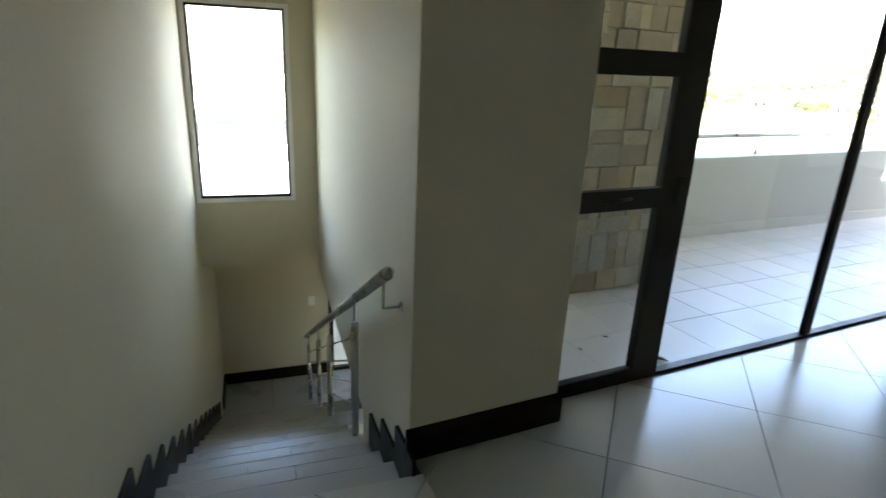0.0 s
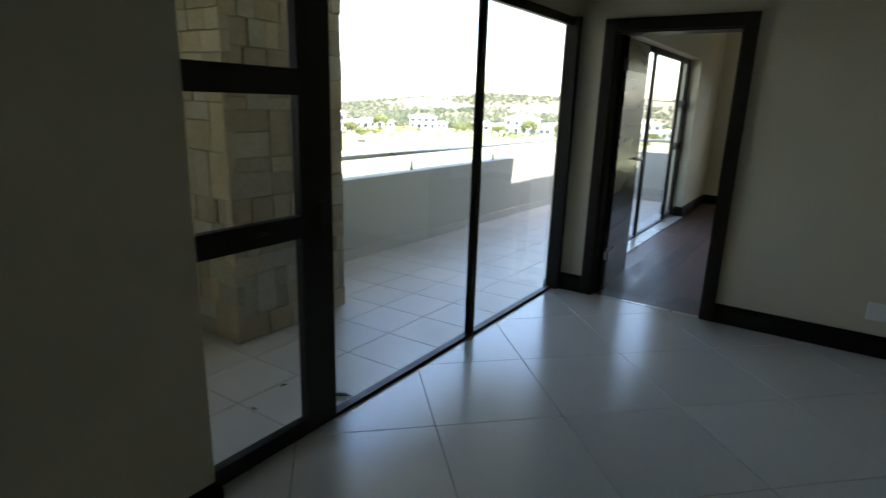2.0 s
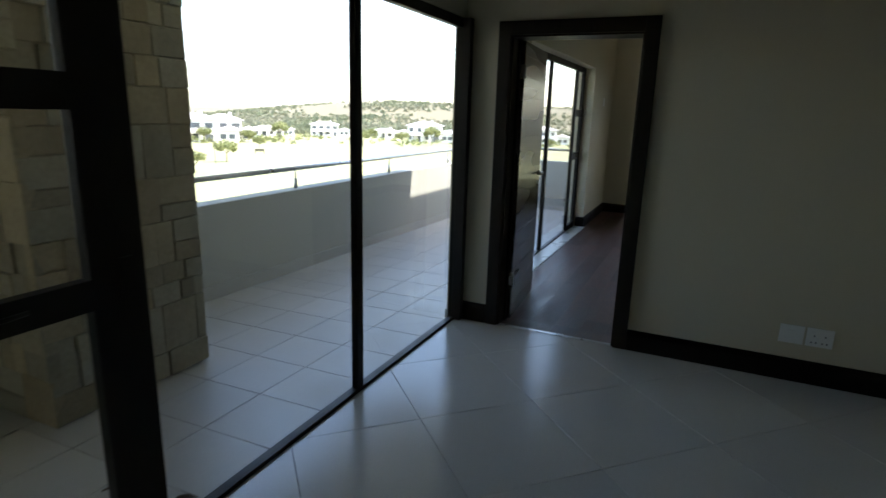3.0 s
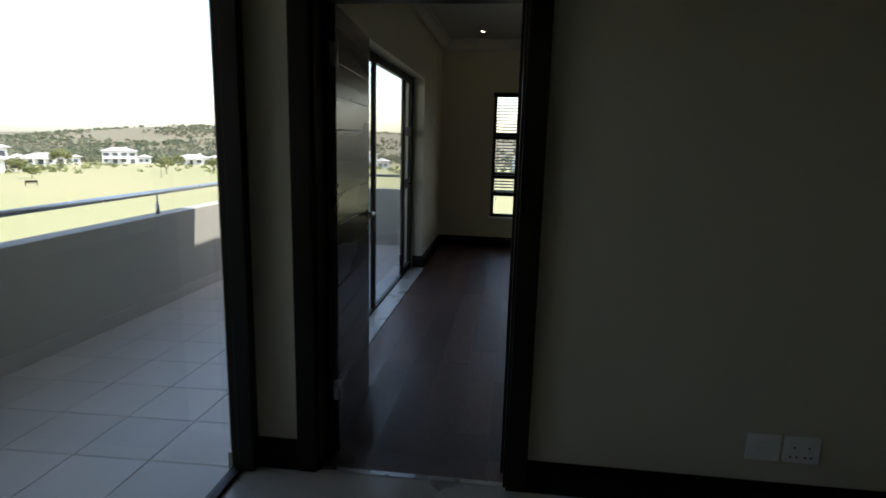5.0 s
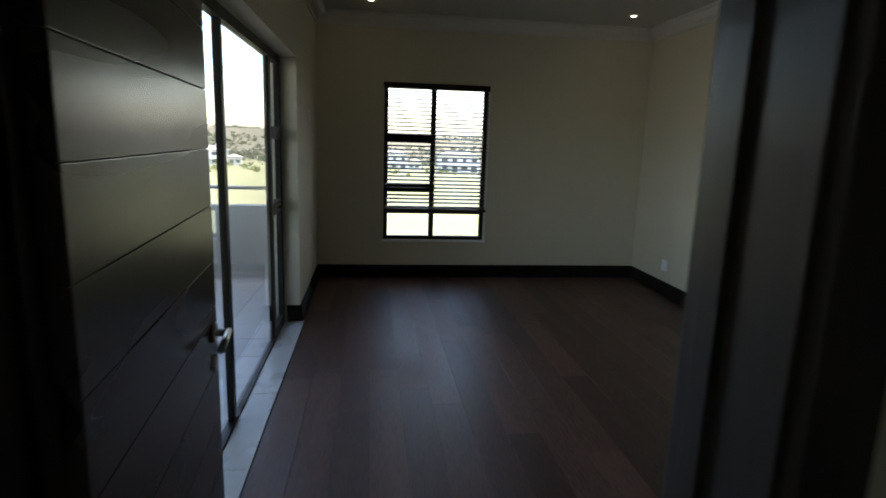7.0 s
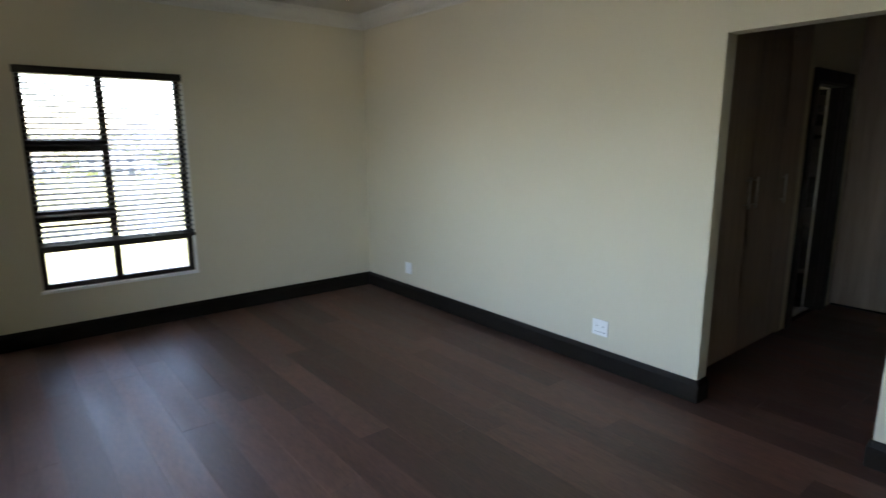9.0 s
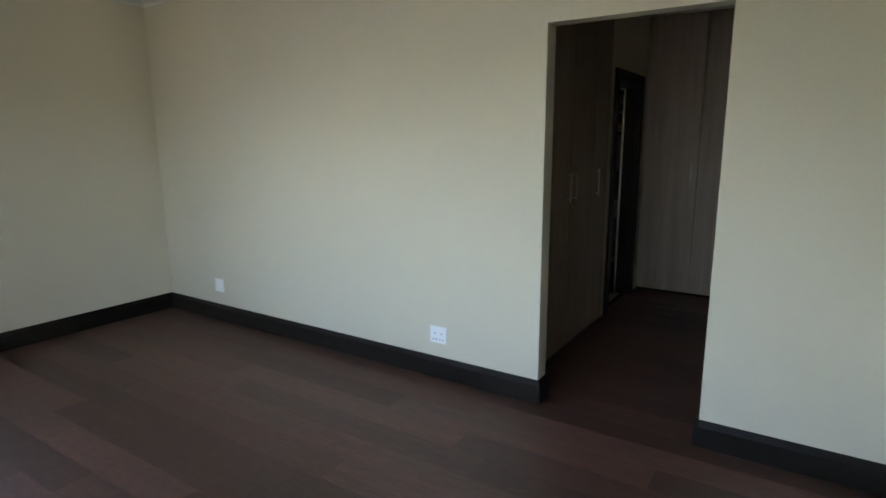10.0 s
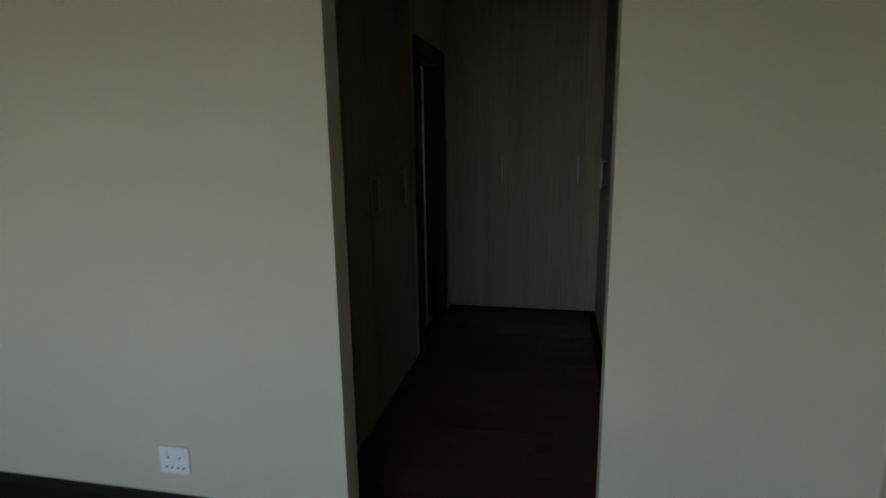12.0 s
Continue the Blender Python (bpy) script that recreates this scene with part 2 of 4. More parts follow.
def clip(poly, nx, ny, c):
    """The part of a flat polygon where nx*x + ny*y <= c."""
    out = []
    for i, p in enumerate(poly):
        q = poly[(i + 1) % len(poly)]
        dp, dq = nx * p[0] + ny * p[1] - c, nx * q[0] + ny * q[1] - c
        if dp <= 0:
            out.append(p)
        if dp * dq < 0:
            s = dp / (dp - dq)
            out.append((p[0] + (q[0] - p[0]) * s, p[1] + (q[1] - p[1]) * s))
    return out


def area_of(poly):
    return 0.5 * abs(sum(p[0] * q[1] - q[0] * p[1] for p, q in zip(poly, poly[1:] + poly[:1])))


def slab_piece(name, poly, z0, z1, mat, parent, edge=0.0015, lean=(0.0, 0.0)):
    """A tile or board of any outline with a small chamfer at its top edge."""
    cx, cy = sum(p[0] for p in poly) / len(poly), sum(p[1] for p in poly) / len(poly)
    bm = bmesh.new()
    rings = []
    for z, k in ((z0, 0.0), (z1 - edge, 0.0), (z1, edge)):
        ring = []
        for p in poly:
            d = math.hypot(p[0] - cx, p[1] - cy) or 1
            s = 1 - k / d
            ring.append(bm.verts.new((cx + (p[0] - cx) * s, cy + (p[1] - cy) * s, z + (lean[0] * (p[0] - cx) + lean[1] * (p[1] - cy)) * (z > z0))))
        rings.append(ring)
    n = len(poly)
    for a, b in zip(rings, rings[1:]):
        for i in range(n):
            bm.faces.new((a[i], a[(i + 1) % n], b[(i + 1) % n], b[i]))
    bm.faces.new(rings[-1])
    bmesh.ops.recalc_face_normals(bm, faces=bm.faces[:])
    return part(name, bm, mat, parent)


CEIL = 2.85
LINTEL = 2.166
# the stair turns a few degrees from the rest of the house: u runs down the flight, n to the side, from its wall
STAIR = pose(-0.043, -4.055, 0, 0, 0, 180 - 6.88)
SC, SS = math.cos(0.12), math.sin(0.12)


# ---- the large structure ----
# landing
structure("wall_west", boxes((-0.11, 0.0, -3.36, 0.0, 2.17, 3.02), (-0.11, 0.126, 0.20, 1.15, -0.2, 3.02), (-0.11, 0.126, 4.22, 6.05, -0.2, 3.02), (-0.085, -0.05, -0.004, 0.20, -0.2, 3.02), (-0.11, 0.126, 1.15, 4.22, LINTEL, 3.02), (-0.05, 0.0, -0.004, 0.20, 0.0, 3.02)), M_WALL, "beige painted wall with two glazed balcony openings", "wall")
bm = bmesh.new()
prism(bm, [(-0.30, -3.36), (0.13, -3.36), (0.13, -4.076), (-0.0435, -4.055), (-0.0435, -3.86), (-0.30, -3.86)], "z", -0.3, 3.02)
structure("wall_pier", bm, M_WALL, "beige painted wall pier between stair and glass door", "wall")
structure("wall_south_bedroom", boxes((1.20, 4.5, 0.0, 0.20, 0, 3.0)), M_WALL, "beige painted wall beside the bedroom doorway", "wall")
structure("wall_south_corner", boxes((0.0, 0.31, 0.0, 0.20, 0, 3.0)), M_WALL, "narrow beige painted wall between glass door and doorway", "wall")
structure("wall_south_lintel", boxes((0.31, 1.20, 0.0, 0.20, 2.08, 3.0)), M_WALL, "beige painted wall over the bedroom doorway", "wall")
structure("wall_south_lining", boxes((1.31, 3.86, 0.20, 0.30, 0, 3.0)), M_WALL, "beige painted bedroom wall beside the door", "wall")
structure("wall_landing_east", boxes((4.5, 4.7, -7.2, 0.28, 0, 3.0)), M_WALL, "beige painted landing wall", "wall")
structure("wall_landing_south", boxes((0.0, 4.7, -7.4, -7.2, 0, 3.0)), M_WALL, "beige painted landing wall", "wall")
structure("ceiling_landing", boxes((-5.2, 4.7, -7.4, 0.0, CEIL + 0.16, CEIL + 0.26)), M_CEIL, "plain painted landing ceiling", "ceiling")
# bedroom
structure("wall_north", boxes((-0.22, 0.856, 5.82, 6.05, 0, 3.0), (2.004, 4.04, 5.82, 6.05, 0, 3.0), (0.856, 2.004, 5.82, 6.05, 0, 0.436), (0.856, 2.004, 5.82, 6.05, 2.151, 3.0)), M_WALL, "beige painted bedroom wall with a window", "wall")
structure("wall_east", boxes((3.86, 3.975, 2.02, 5.82, 0, 3.0), (3.86, 3.975, 0.20, 1.122, 0, 3.0), (3.86, 3.975, 1.122, 2.02, 2.182, 3.0), bevel=0.004), M_WALL, "beige painted wall with an opening to the dressing area", "wall")
structure("ceiling_bedroom", boxes((0.0, 4.0, 0.2, 6.0, CEIL, CEIL + 0.12)), M_CEIL, "white painted bedroom ceiling", "ceiling")


def cornice(name, points):
    """A coved strip round a room under the ceiling."""
    profile = [(0.0, 0.0), (0.014, 0.0), (0.016, 0.018), (0.03, 0.03), (0.055, 0.045), (0.08, 0.07), (0.095, 0.098), (0.11, 0.105), (0.115, 0.13), (0.0, 0.13)]
    bm = bmesh.new()
    n = len(points)
    rings = []
    for i, p in enumerate(points):
        a, b = Vector(points[i - 1]), Vector(points[(i + 1) % n])
        d1, d2 = (Vector(p) - a).normalized(), (b - Vector(p)).normalized()
        inn = Vector((-d1.y, d1.x)) + Vector((-d2.y, d2.x))
        rings.append([bm.verts.new((p[0] + inn.x * o, p[1] + inn.y * o, CEIL - 0.13 + h)) for o, h in profile])
    for i in range(n):
        r, s = rings[i], rings[(i + 1) % n]
        for j in range(len(profile) - 1):
            bm.faces.new((r[j], s[j], s[j + 1], r[j + 1]))
    bmesh.ops.recalc_face_normals(bm, faces=bm.faces[:])
    return structure(name, bm, M_CORNICE, "white coved plaster cornice", "cornice")


cornice("trim_cornice", [(0.126, 0.30), (3.86, 0.30), (3.86, 5.82), (0.126, 5.82)])


def skirting(name, a, b, h=0.142, thick=0.021, side=1, z=0.0, at=None):
    """A dark board along the foot of a wall from a to b; side: which side the room is on."""
    a, b = Vector(a), Vector(b)
    d = b - a
    out = Vector((-d.y, d.x)).normalized() * side
    prof = [(0, 0), (thick, 0), (thick, h - 0.034), (thick - 0.002, h - 0.028), (thick - 0.010, h - 0.010), (thick - 0.014, h - 0.002), (thick - 0.017, h), (0, h)]
    bm = bmesh.new()
    ra = [bm.verts.new((a.x + out.x * o, a.y + out.y * o, z + k)) for o, k in prof]
    rb = [bm.verts.new((b.x + out.x * o, b.y + out.y * o, z + k)) for o, k in prof]
    n = len(prof)
    for i in range(n):
        bm.faces.new((ra[i], rb[i], rb[(i + 1) % n], ra[(i + 1) % n]))
    bm.faces.new(ra), bm.faces.new(rb)
    bmesh.ops.recalc_face_normals(bm, faces=bm.faces[:])
    return structure(name, bm, M_SKIRT, "dark stained wooden skirting board", "baseboard", at)


skirting("baseboard_pier", (0.13, -3.345), (0.13, -4.094), side=1)
skirting("baseboard_pier_end", (0.0, -3.36), (0.148, -3.36), side=1)
skirting("baseboard_landing_left", (0.238, 0.0), (0.0, 0.0), side=1)
skirting("baseboard_landing", (4.5, 0.0), (1.268, 0.0), side=1)
skirting("baseboard_landing_east", (4.5, -7.2), (4.5, 0.0), side=1)
skirting("baseboard_north", (3.86, 5.82), (0.126, 5.82), side=1)
skirting("baseboard_west", (0.126, 5.82), (0.126, 4.205), side=1)
skirting("baseboard_reveal", (0.144, 4.22), (0.02, 4.22), side=1)
skirting("baseboard_east", (3.86, 2.005), (3.86, 5.82), side=1)
skirting("baseboard_east_end", (3.86, 0.30), (3.86, 1.137), side=1)
skirting("baseboard_opening_north", (3.975, 2.02), (3.842, 2.02), side=1)
skirting("baseboard_opening_south", (3.842, 1.122), (3.975, 1.122), side=1)
skirting("baseboard_south", (1.31, 0.30), (3.86, 0.30), side=1)

# dressing area
structure("wall_dressing_north", boxes((5.632, 5.852, 2.225, 2.345, 0, 3.0), (6.628, 7.5, 2.225, 2.345, 0, 3.0), (5.852, 6.628, 2.225, 2.345, 2.085, 3.0)), M_WALL, "beige painted wall with the bathroom doorway", "wall")
structure("wall_dressing_east", boxes((7.42, 7.6, 0.2, 5.0, 0, 3.0)), M_WALL, "beige painted wall behind the wardrobes", "wall")
structure("wall_dressing_south", boxes((3.975, 7.6, 0.28, 0.44, 0, 3.0)), M_WALL, "beige painted wall behind the wardrobes", "wall")
structure("wall_dressing_back", boxes((3.975, 5.70, 2.86, 3.0, 0, 3.0)), M_WALL, "beige painted wall behind the wardrobes", "wall")
structure("wall_bathroom_west", boxes((5.56, 5.66, 2.345, 5.0, 0, 3.0)), M_WALL, "pale bathroom wall", "wall")
structure("wall_bathroom_north", boxes((5.58, 6.2, 4.9, 5.05, 0, 3.0), (6.9, 7.6, 4.9, 5.05, 0, 3.0), (6.2, 6.9, 4.9, 5.05, 0, 1.3), (6.2, 6.9, 4.9, 5.05, 2.1, 3.0)), M_WALL, "pale bathroom wall with a small window", "wall")
structure("ceiling_dressing", boxes((4.0, 7.6, 0.3, 5.05, CEIL, CEIL + 0.12)), M_CEIL, "white painted ceiling of the dressing area", "ceiling")

# balcony
structure("wall_parapet", boxes((-2.30, -2.12, -3.55, 6.33, -0.4, 0.73), (-2.30, -0.22, 6.33, 6.51, -0.4, 0.73), bevel=0.012), M_RENDER, "grey rendered balcony parapet", "wall")
# added wall piece, sized by how much it darkens the niche
structure("wall_niche_shade", boxes((-2.30, -2.125, -2.80, -2.30, 0.73, 3.02)), M_RENDER, "grey rendered wall added beside the pillar to shade the balcony niche", "wall")
FALL = pose(0, 0, -0.006, -0.688, -1.146, 0)    # the balcony tiles fall outwards, for rain
structure("baseboard_parapet", boxes((-2.12, -2.108, -1.37, 6.33, -0.12, 0.02), bevel=0.002), M_BTILE, "tile skirting along the balcony parapet", "baseboard", pose(0, 0, 0, -0.88))
structure("baseboard_balcony_end", boxes((-2.10, -0.22, 6.318, 6.33, -0.24, -0.07), bevel=0.002), M_BTILE, "tile skirting at the balcony end", "baseboard")
structure("baseboard_house_corner", boxes((-0.094, -0.052, -0.016, -0.004, -0.2, 0.055), bevel=0.002), M_SILL, "pale tile skirting round the outer wall end", "baseboard")
# the third box is added out of view, to keep sun off the balcony end
structure("roof_slab", boxes((-0.28, 7.8, -7.4, 6.4, 3.02, 3.25), (-2.62, -0.28, -7.4, 3.55, 3.02, 3.25), (-0.28, 1.9, 6.4, 8.6, 3.02, 3.25)), M_RENDER, "flat concrete roof slab over house and balcony, with an added unseen shading part", "roof")
structure("wall_lower_storey", boxes((-2.25, 7.6, 6.0, 6.05, -3.7, -0.4), (7.5, 7.6, -7.4, 6.0, -3.7, -0.4), (-2.25, -2.15, -1.2, 6.0, -3.7, -0.4), (-0.3, 7.6, -7.4, -7.3, -3.7, -0.4)), M_RENDER, "grey rendered wall of the storey below", "wall")
structure("floor_slab", boxes((-0.019, 7.6, 0.0, 6.05, -0.4, -0.02), (0.26, 4.7, -7.4, 0.0, -0.4, -0.02), (-0.019, 0.26, -4.05, 0.0, -0.4, -0.02)), M_GROUT, "concrete floor slab", "floor")
structure("floor_slab_balcony", boxes((-2.30, -0.02, -3.55, 6.51, -0.5, -0.22)), M_GROUT, "concrete balcony slab", "floor")

# ---- stair ----
RUN, RISE, WIDTH = 0.295, 0.167, 1.05
STEPS = 13


def st(name, bm, mat, label, category):
    return structure(name, bm, mat, label, category, STAIR)


st("wall_stair_left", boxes((-1.25, 3.4, WIDTH, WIDTH + 0.2, -2.6, 3.0), (3.4, 4.62, WIDTH, WIDTH + 0.2, -2.6, -0.2)), M_WALL, "tall beige painted stair wall", "wall")
st("wall_stair_return", boxes((-1.45, -1.25, WIDTH, WIDTH + 2.2, -0.3, 3.0)), M_WALL, "beige painted wall beside the stair head", "wall")
st("wall_stair_right", boxes((0.0, 3.32, -0.2, 0.0, -0.46, 3.0), (0.0, 0.87, -0.2, -0.002, -2.6, -0.46)), M_WALL, "beige painted wall over the open stair well", "wall")
st("wall_stair_window", boxes((3.2, 3.4, -0.2, 0.20, -0.32, 3.0), (3.2, 3.4, 1.035, WIDTH, -0.32, 3.0), (3.2, 3.4, 0.20, 1.035, -0.32, 0.27), (3.2, 3.4, 0.20, 1.035, 1.93, 3.0)), M_WALL, "beige painted wall with a tall stair window", "wall")
st("wall_stair_lower", boxes((4.5, 4.62, -0.22, WIDTH, -2.6, -0.32)), M_WALL, "beige painted wall at the half landing", "wall")
st("wall_stair_lintel", boxes((4.5, 4.62, -1.6, -0.22, -1.1, -0.32)), M_WALL, "beige painted wall over the half landing window", "wall")
st("wall_stair_far", boxes((4.5, 4.62, -2.6, -1.6, -2.6, -0.32), (0.87, 4.5, -2.6, -2.45, -3.7, -0.32)), M_WALL, "beige painted wall around the lower flight", "wall")
st("ceiling_half_landing", boxes((3.4, 4.62, -2.6, WIDTH, -0.32, -0.2), (0.0, 3.4, -2.6, -0.2, -0.48, -0.36)), M_CEIL, "painted soffit over the half landing", "ceiling")
st("floor_half_landing", boxes((STEPS * RUN - 0.01, 4.5, -2.45, WIDTH, -2.6, -14 * RISE - 0.012)), M_GROUT, "concrete half landing", "floor")
staircase = thing("staircase", "tiled staircase with pale porcelain treads going down", "stairs", STAIR, kind="structure")
bm = bmesh.new()
outline = [(-RUN, -0.02)]
for k in range(STEPS):
    outline += [(RUN * (k - 1) + 0.012, -RISE * (k + 1) - 0.014), (RUN * k + 0.012, -RISE * (k + 1) - 0.014)]
outline += [(RUN * (STEPS - 1) + 0.012, -RISE * 14 - 0.2), (-RUN, -0.5)]
prism(bm, outline, "y", 0.0, WIDTH)
part("flight", bm, M_GROUT, staircase)
for k in range(STEPS):
    z = -RISE * (k + 1)
    cut = 0.43 if k % 2 else 0.66
    for a, b in ((0.001, cut), (cut + 0.002, WIDTH - 0.001)):
        bm = boxes((RUN * (k - 1) + 0.012, RUN * k + 0.018, a, b, z - 0.013, z), bevel=0.002)
        part("tread_tile", bm, M_STEP, staircase)
        bm = boxes((RUN * (k - 1) + 0.001, RUN * (k - 1) + 0.0115, a, b, z, z + RISE - 0.0135))
        part("riser_tile", bm, M_STEP, staircase)
    part("nosing", boxes((RUN * k + 0.0185, RUN * k + 0.023, 0.001, WIDTH - 0.001, z - 0.011, z + 0.001), bevel=0.001), M_SILL, staircase, "thin pale nosing strip")
    for n0, n1 in ((0.0015, 0.016), (WIDTH - 0.016, WIDTH - 0.0015)):
        if n0 < 0.5 and k > 2:
            continue
        u0, u1 = RUN * (k - 1) + 0.0125, RUN * k + 0.012
        bm = bmesh.new()
        prism(bm, [(u0, z + 0.001), (u1, z + 0.001), (u1, z + 0.185), (u1 - 0.012, z + 0.205), (u0, z + 0.205 + 0.03)], "y", n0, n1)
        part("stair_skirting", bm, M_SKIRT, staircase, "dark stained stepped skirting board")
for a, b in ((0.0, 0.5), (0.5, 1.05), (-0.6, 0.0), (-1.2, -0.6), (-1.8, -1.2), (-2.4, -1.8)):
    part("landing_tile", boxes((STEPS * RUN - 0.008 - (0.29 if a >= 0 else 0), 4.497, a + 0.002, b - 0.002, -14 * RISE - 0.012, -14 * RISE), bevel=0.002), M_STEP, staircase)
st("baseboard_half_landing", boxes((4.482, 4.5, -0.22, WIDTH, -14 * RISE, -14 * RISE + 0.14), (3.96, 4.482, WIDTH - 0.018, WIDTH, -14 * RISE, -14 * RISE + 0.14)), M_SKIRT, "dark stained skirting board at the half landing", "baseboard")
# lower flight, going back under the upper wall
lower = thing("staircase", "tiled lower flight of stairs under the stair wall", "stairs", STAIR, kind="structure")
for k in range(6):
    z = -14 * RISE - RISE * (k + 1)
    part("tread_tile", boxes((3.84 - RUN * (k + 1), 3.84 - RUN * k + 0.012, -1.15, -0.1, z - 0.15, z), bevel=0.002), M_STEP, lower)
part("soffit", boxes((1.0, 3.84, -1.15, -0.1, -3.69, -3.55)), M_GROUT, lower)
structure("floor_lower_hall", boxes((0.87, 4.5, -2.45, -0.1, -3.72, -3.68)), M_STEP, "pale tiled floor of the hall below", "floor", STAIR)

railing = thing("stair_railing", "brushed steel stair railing with thin horizontal bars", "railing", STAIR)
NRAIL = 0.075


def rail_z(u):
    return 0.735 - 0.566 * u


bm = bmesh.new()
rod(bm, (-0.07, NRAIL, rail_z(-0.07)), (4.25, NRAIL, rail_z(4.25)), 0.026, sides=20)
part("handrail", smooth(bm), M_STEEL, railing, "round brushed steel handrail")
bm = bmesh.new()
bmesh.ops.create_uvsphere(bm, u_segments=16, v_segments=8, radius=0.027, matrix=Matrix.Translation((-0.07, NRAIL, rail_z(-0.07))) @ Matrix.Diagonal((0.35, 1, 1, 1)))
part("end_cap", smooth(bm), M_STEEL, railing)
bm = bmesh.new()
rod(bm, (0.0, NRAIL, rail_z(0.0) - 0.02), (0.0, NRAIL, rail_z(0) - 0.135), 0.006)
rod(bm, (0.0, NRAIL, rail_z(0) - 0.135), (0.0, 0.004, rail_z(0) - 0.135), 0.006)
rod(bm, (0.0, 0.006, rail_z(0) - 0.135), (0.0, 0.0, rail_z(0) - 0.135), 0.022)
part("wall_bracket", smooth(bm), M_STEEL, railing)
POSTS = [(0.70, 2), (1.88, 6), (2.77, 9), (3.93, 13)]
for u, k in POSTS:
    base = -RISE * (k + 1)
    bm = bmesh.new()
    rod(bm, (u, NRAIL, base), (u, NRAIL, rail_z(u) - 0.14), 0.021, sides=18)
    rod(bm, (u, NRAIL, rail_z(u) - 0.14), (u, NRAIL, rail_z(u) - 0.125), 0.021, 0.009, sides=18)
    rod(bm, (u, NRAIL, rail_z(u) - 0.125), (u, NRAIL, rail_z(u) - 0.02), 0.007)
    part("post", smooth(bm), M_STEEL, railing)
for drop in (0.22, 0.36, 0.50, 0.64):
    bm = bmesh.new()
    rod(bm, (POSTS[0][0], NRAIL, rail_z(POSTS[0][0]) - drop), (POSTS[-1][0], NRAIL, rail_z(POSTS[-1][0]) - drop), 0.0065, sides=10)
    part("bar", smooth(bm), M_STEEL, railing)


def plate(name, w, h, label, category, at, pins=0):
    """A wall plate with its switch or its socket holes; it faces -y in its own axes."""
    ob = thing(name, label, category, at)
    bm = boxes((-w / 2, w / 2, -0.009, 0.0, -h / 2, h / 2), bevel=0.003)
    part("cover", bm, M_WHITE, ob)
    if pins:
        part("rocker", boxes((-0.36 * w, -0.22 * w, -0.0125, -0.009, 0.14 * h, 0.32 * h), bevel=0.001), M_WHITE, ob, "small white rocker switch")
        part("rocker", boxes((0.22 * w, 0.36 * w, -0.0125, -0.009, 0.14 * h, 0.32 * h), bevel=0.001), M_WHITE, ob, "small white rocker switch")
        for cx in (-0.2 * w, 0.2 * w):
            for dx, dz in ((0, 0.03), (-0.012, -0.012), (0.012, -0.012)):
                bm = bmesh.new()
                rod(bm, (cx + dx, -0.0096, dz - 0.02), (cx + dx, -0.008, dz - 0.02), 0.0045, sides=10)
                part("pin_hole", bm, M_BLACK, ob, "dark socket hole")
    else:
        part("rocker", boxes((-0.16 * w, 0.16 * w, -0.013, -0.009, -0.22 * h, 0.22 * h), bevel=0.001), M_WHITE, ob, "white rocker")
    return ob


plate("socket", 0.13, 0.115, "white double wall switch plate above the skirting", "switch", pose(2.209, 0.0, 0.297))
plate("socket", 0.14, 0.115, "white double power socket above the skirting", "socket", pose(2.355, 0.0, 0.297), 1)
plate("socket", 0.128, 0.115, "white double power socket above the bedroom skirting", "socket", pose(3.86, 2.735, 0.297, 0, 0, -90), 1)
plate("socket", 0.105, 0.115, "white blank wall plate near the bedroom corner", "socket", pose(3.86, 5.06, 0.315, 0, 0, -90))
plate("switch", 0.075, 0.115, "white light switch on the stair wall", "switch", STAIR @ pose(4.5, -0.02, -1.32, 0, 0, -90))
plate("switch", 0.075, 0.115, "white light switch on the tall stair wall", "switch", STAIR @ pose(-0.66, WIDTH, 1.34, 0, 0, 0))
plate("switch", 0.075, 0.115, "white light switch beside the balcony door", "switch", pose(0.126, 5.05, 1.75, 0, 0, 90))

# ---- glazing ----


def glazed_door(name, label, x, y0, y1, ys, post, top, side, transoms, parent_at=None):
    """A bronze aluminium sliding door with a side light. ys: limits along y of the frame members."""
    ob = thing(name, label, "sliding door", kind="structure")
    d = 0.05
    part("frame_head", boxes((x - d, x, y0, y1, top - 0.062, top), bevel=0.003), M_FRAME, ob)
    part("track", boxes((x - d, x, y0, y1, -0.03, 0.018), bevel=0.002), M_FRAME, ob)
    for a, b in ys:
        part("stile", boxes((x - d + 0.002, x - 0.002, a, b, 0.016, top - 0.06), bevel=0.003), M_FRAME, ob)
    for a, b in post:
        part("stile", boxes((x - 0.046, x - 0.006, a, b, 0.016, top - 0.06), bevel=0.002), M_FRAME, ob)
    for z0, z1 in transoms:
        part("transom", boxes((x - d + 0.006, x + 0.002, side[0], side[1], z0, z1), bevel=0.003), M_FRAME, ob)
    levels = [0.016] + [v for t in transoms for v in t] + [top - 0.062]
    for z0, z1 in zip(levels[::2], levels[1::2]):
        pane(boxes((x - 0.030, x - 0.024, side[0], side[1], z0, z1)), ob)
    return ob


door = glazed_door("door_2", "bronze aluminium sliding balcony door with a side light, closed", 0.0, -3.36, 0.0,
                   [(-3.36, -3.31), (-2.79, -2.61)], [(-1.372, -1.312)], 2.166, (-3.31, -2.79), [(0.016, 0.075), (0.935, 1.03), (1.52, 1.622)])
part("stile", boxes((-0.05, 0.055, -0.062, -0.004, 0.0, 2.166), bevel=0.003), M_FRAME, door)
for a, b in ((-2.61, -1.312), (-1.372, -0.062)):
    o = -0.006 if a < -2 else 0.012
    pane(boxes((-0.032 + o, -0.026 + o, a, b, 0.016, 2.104)), door)
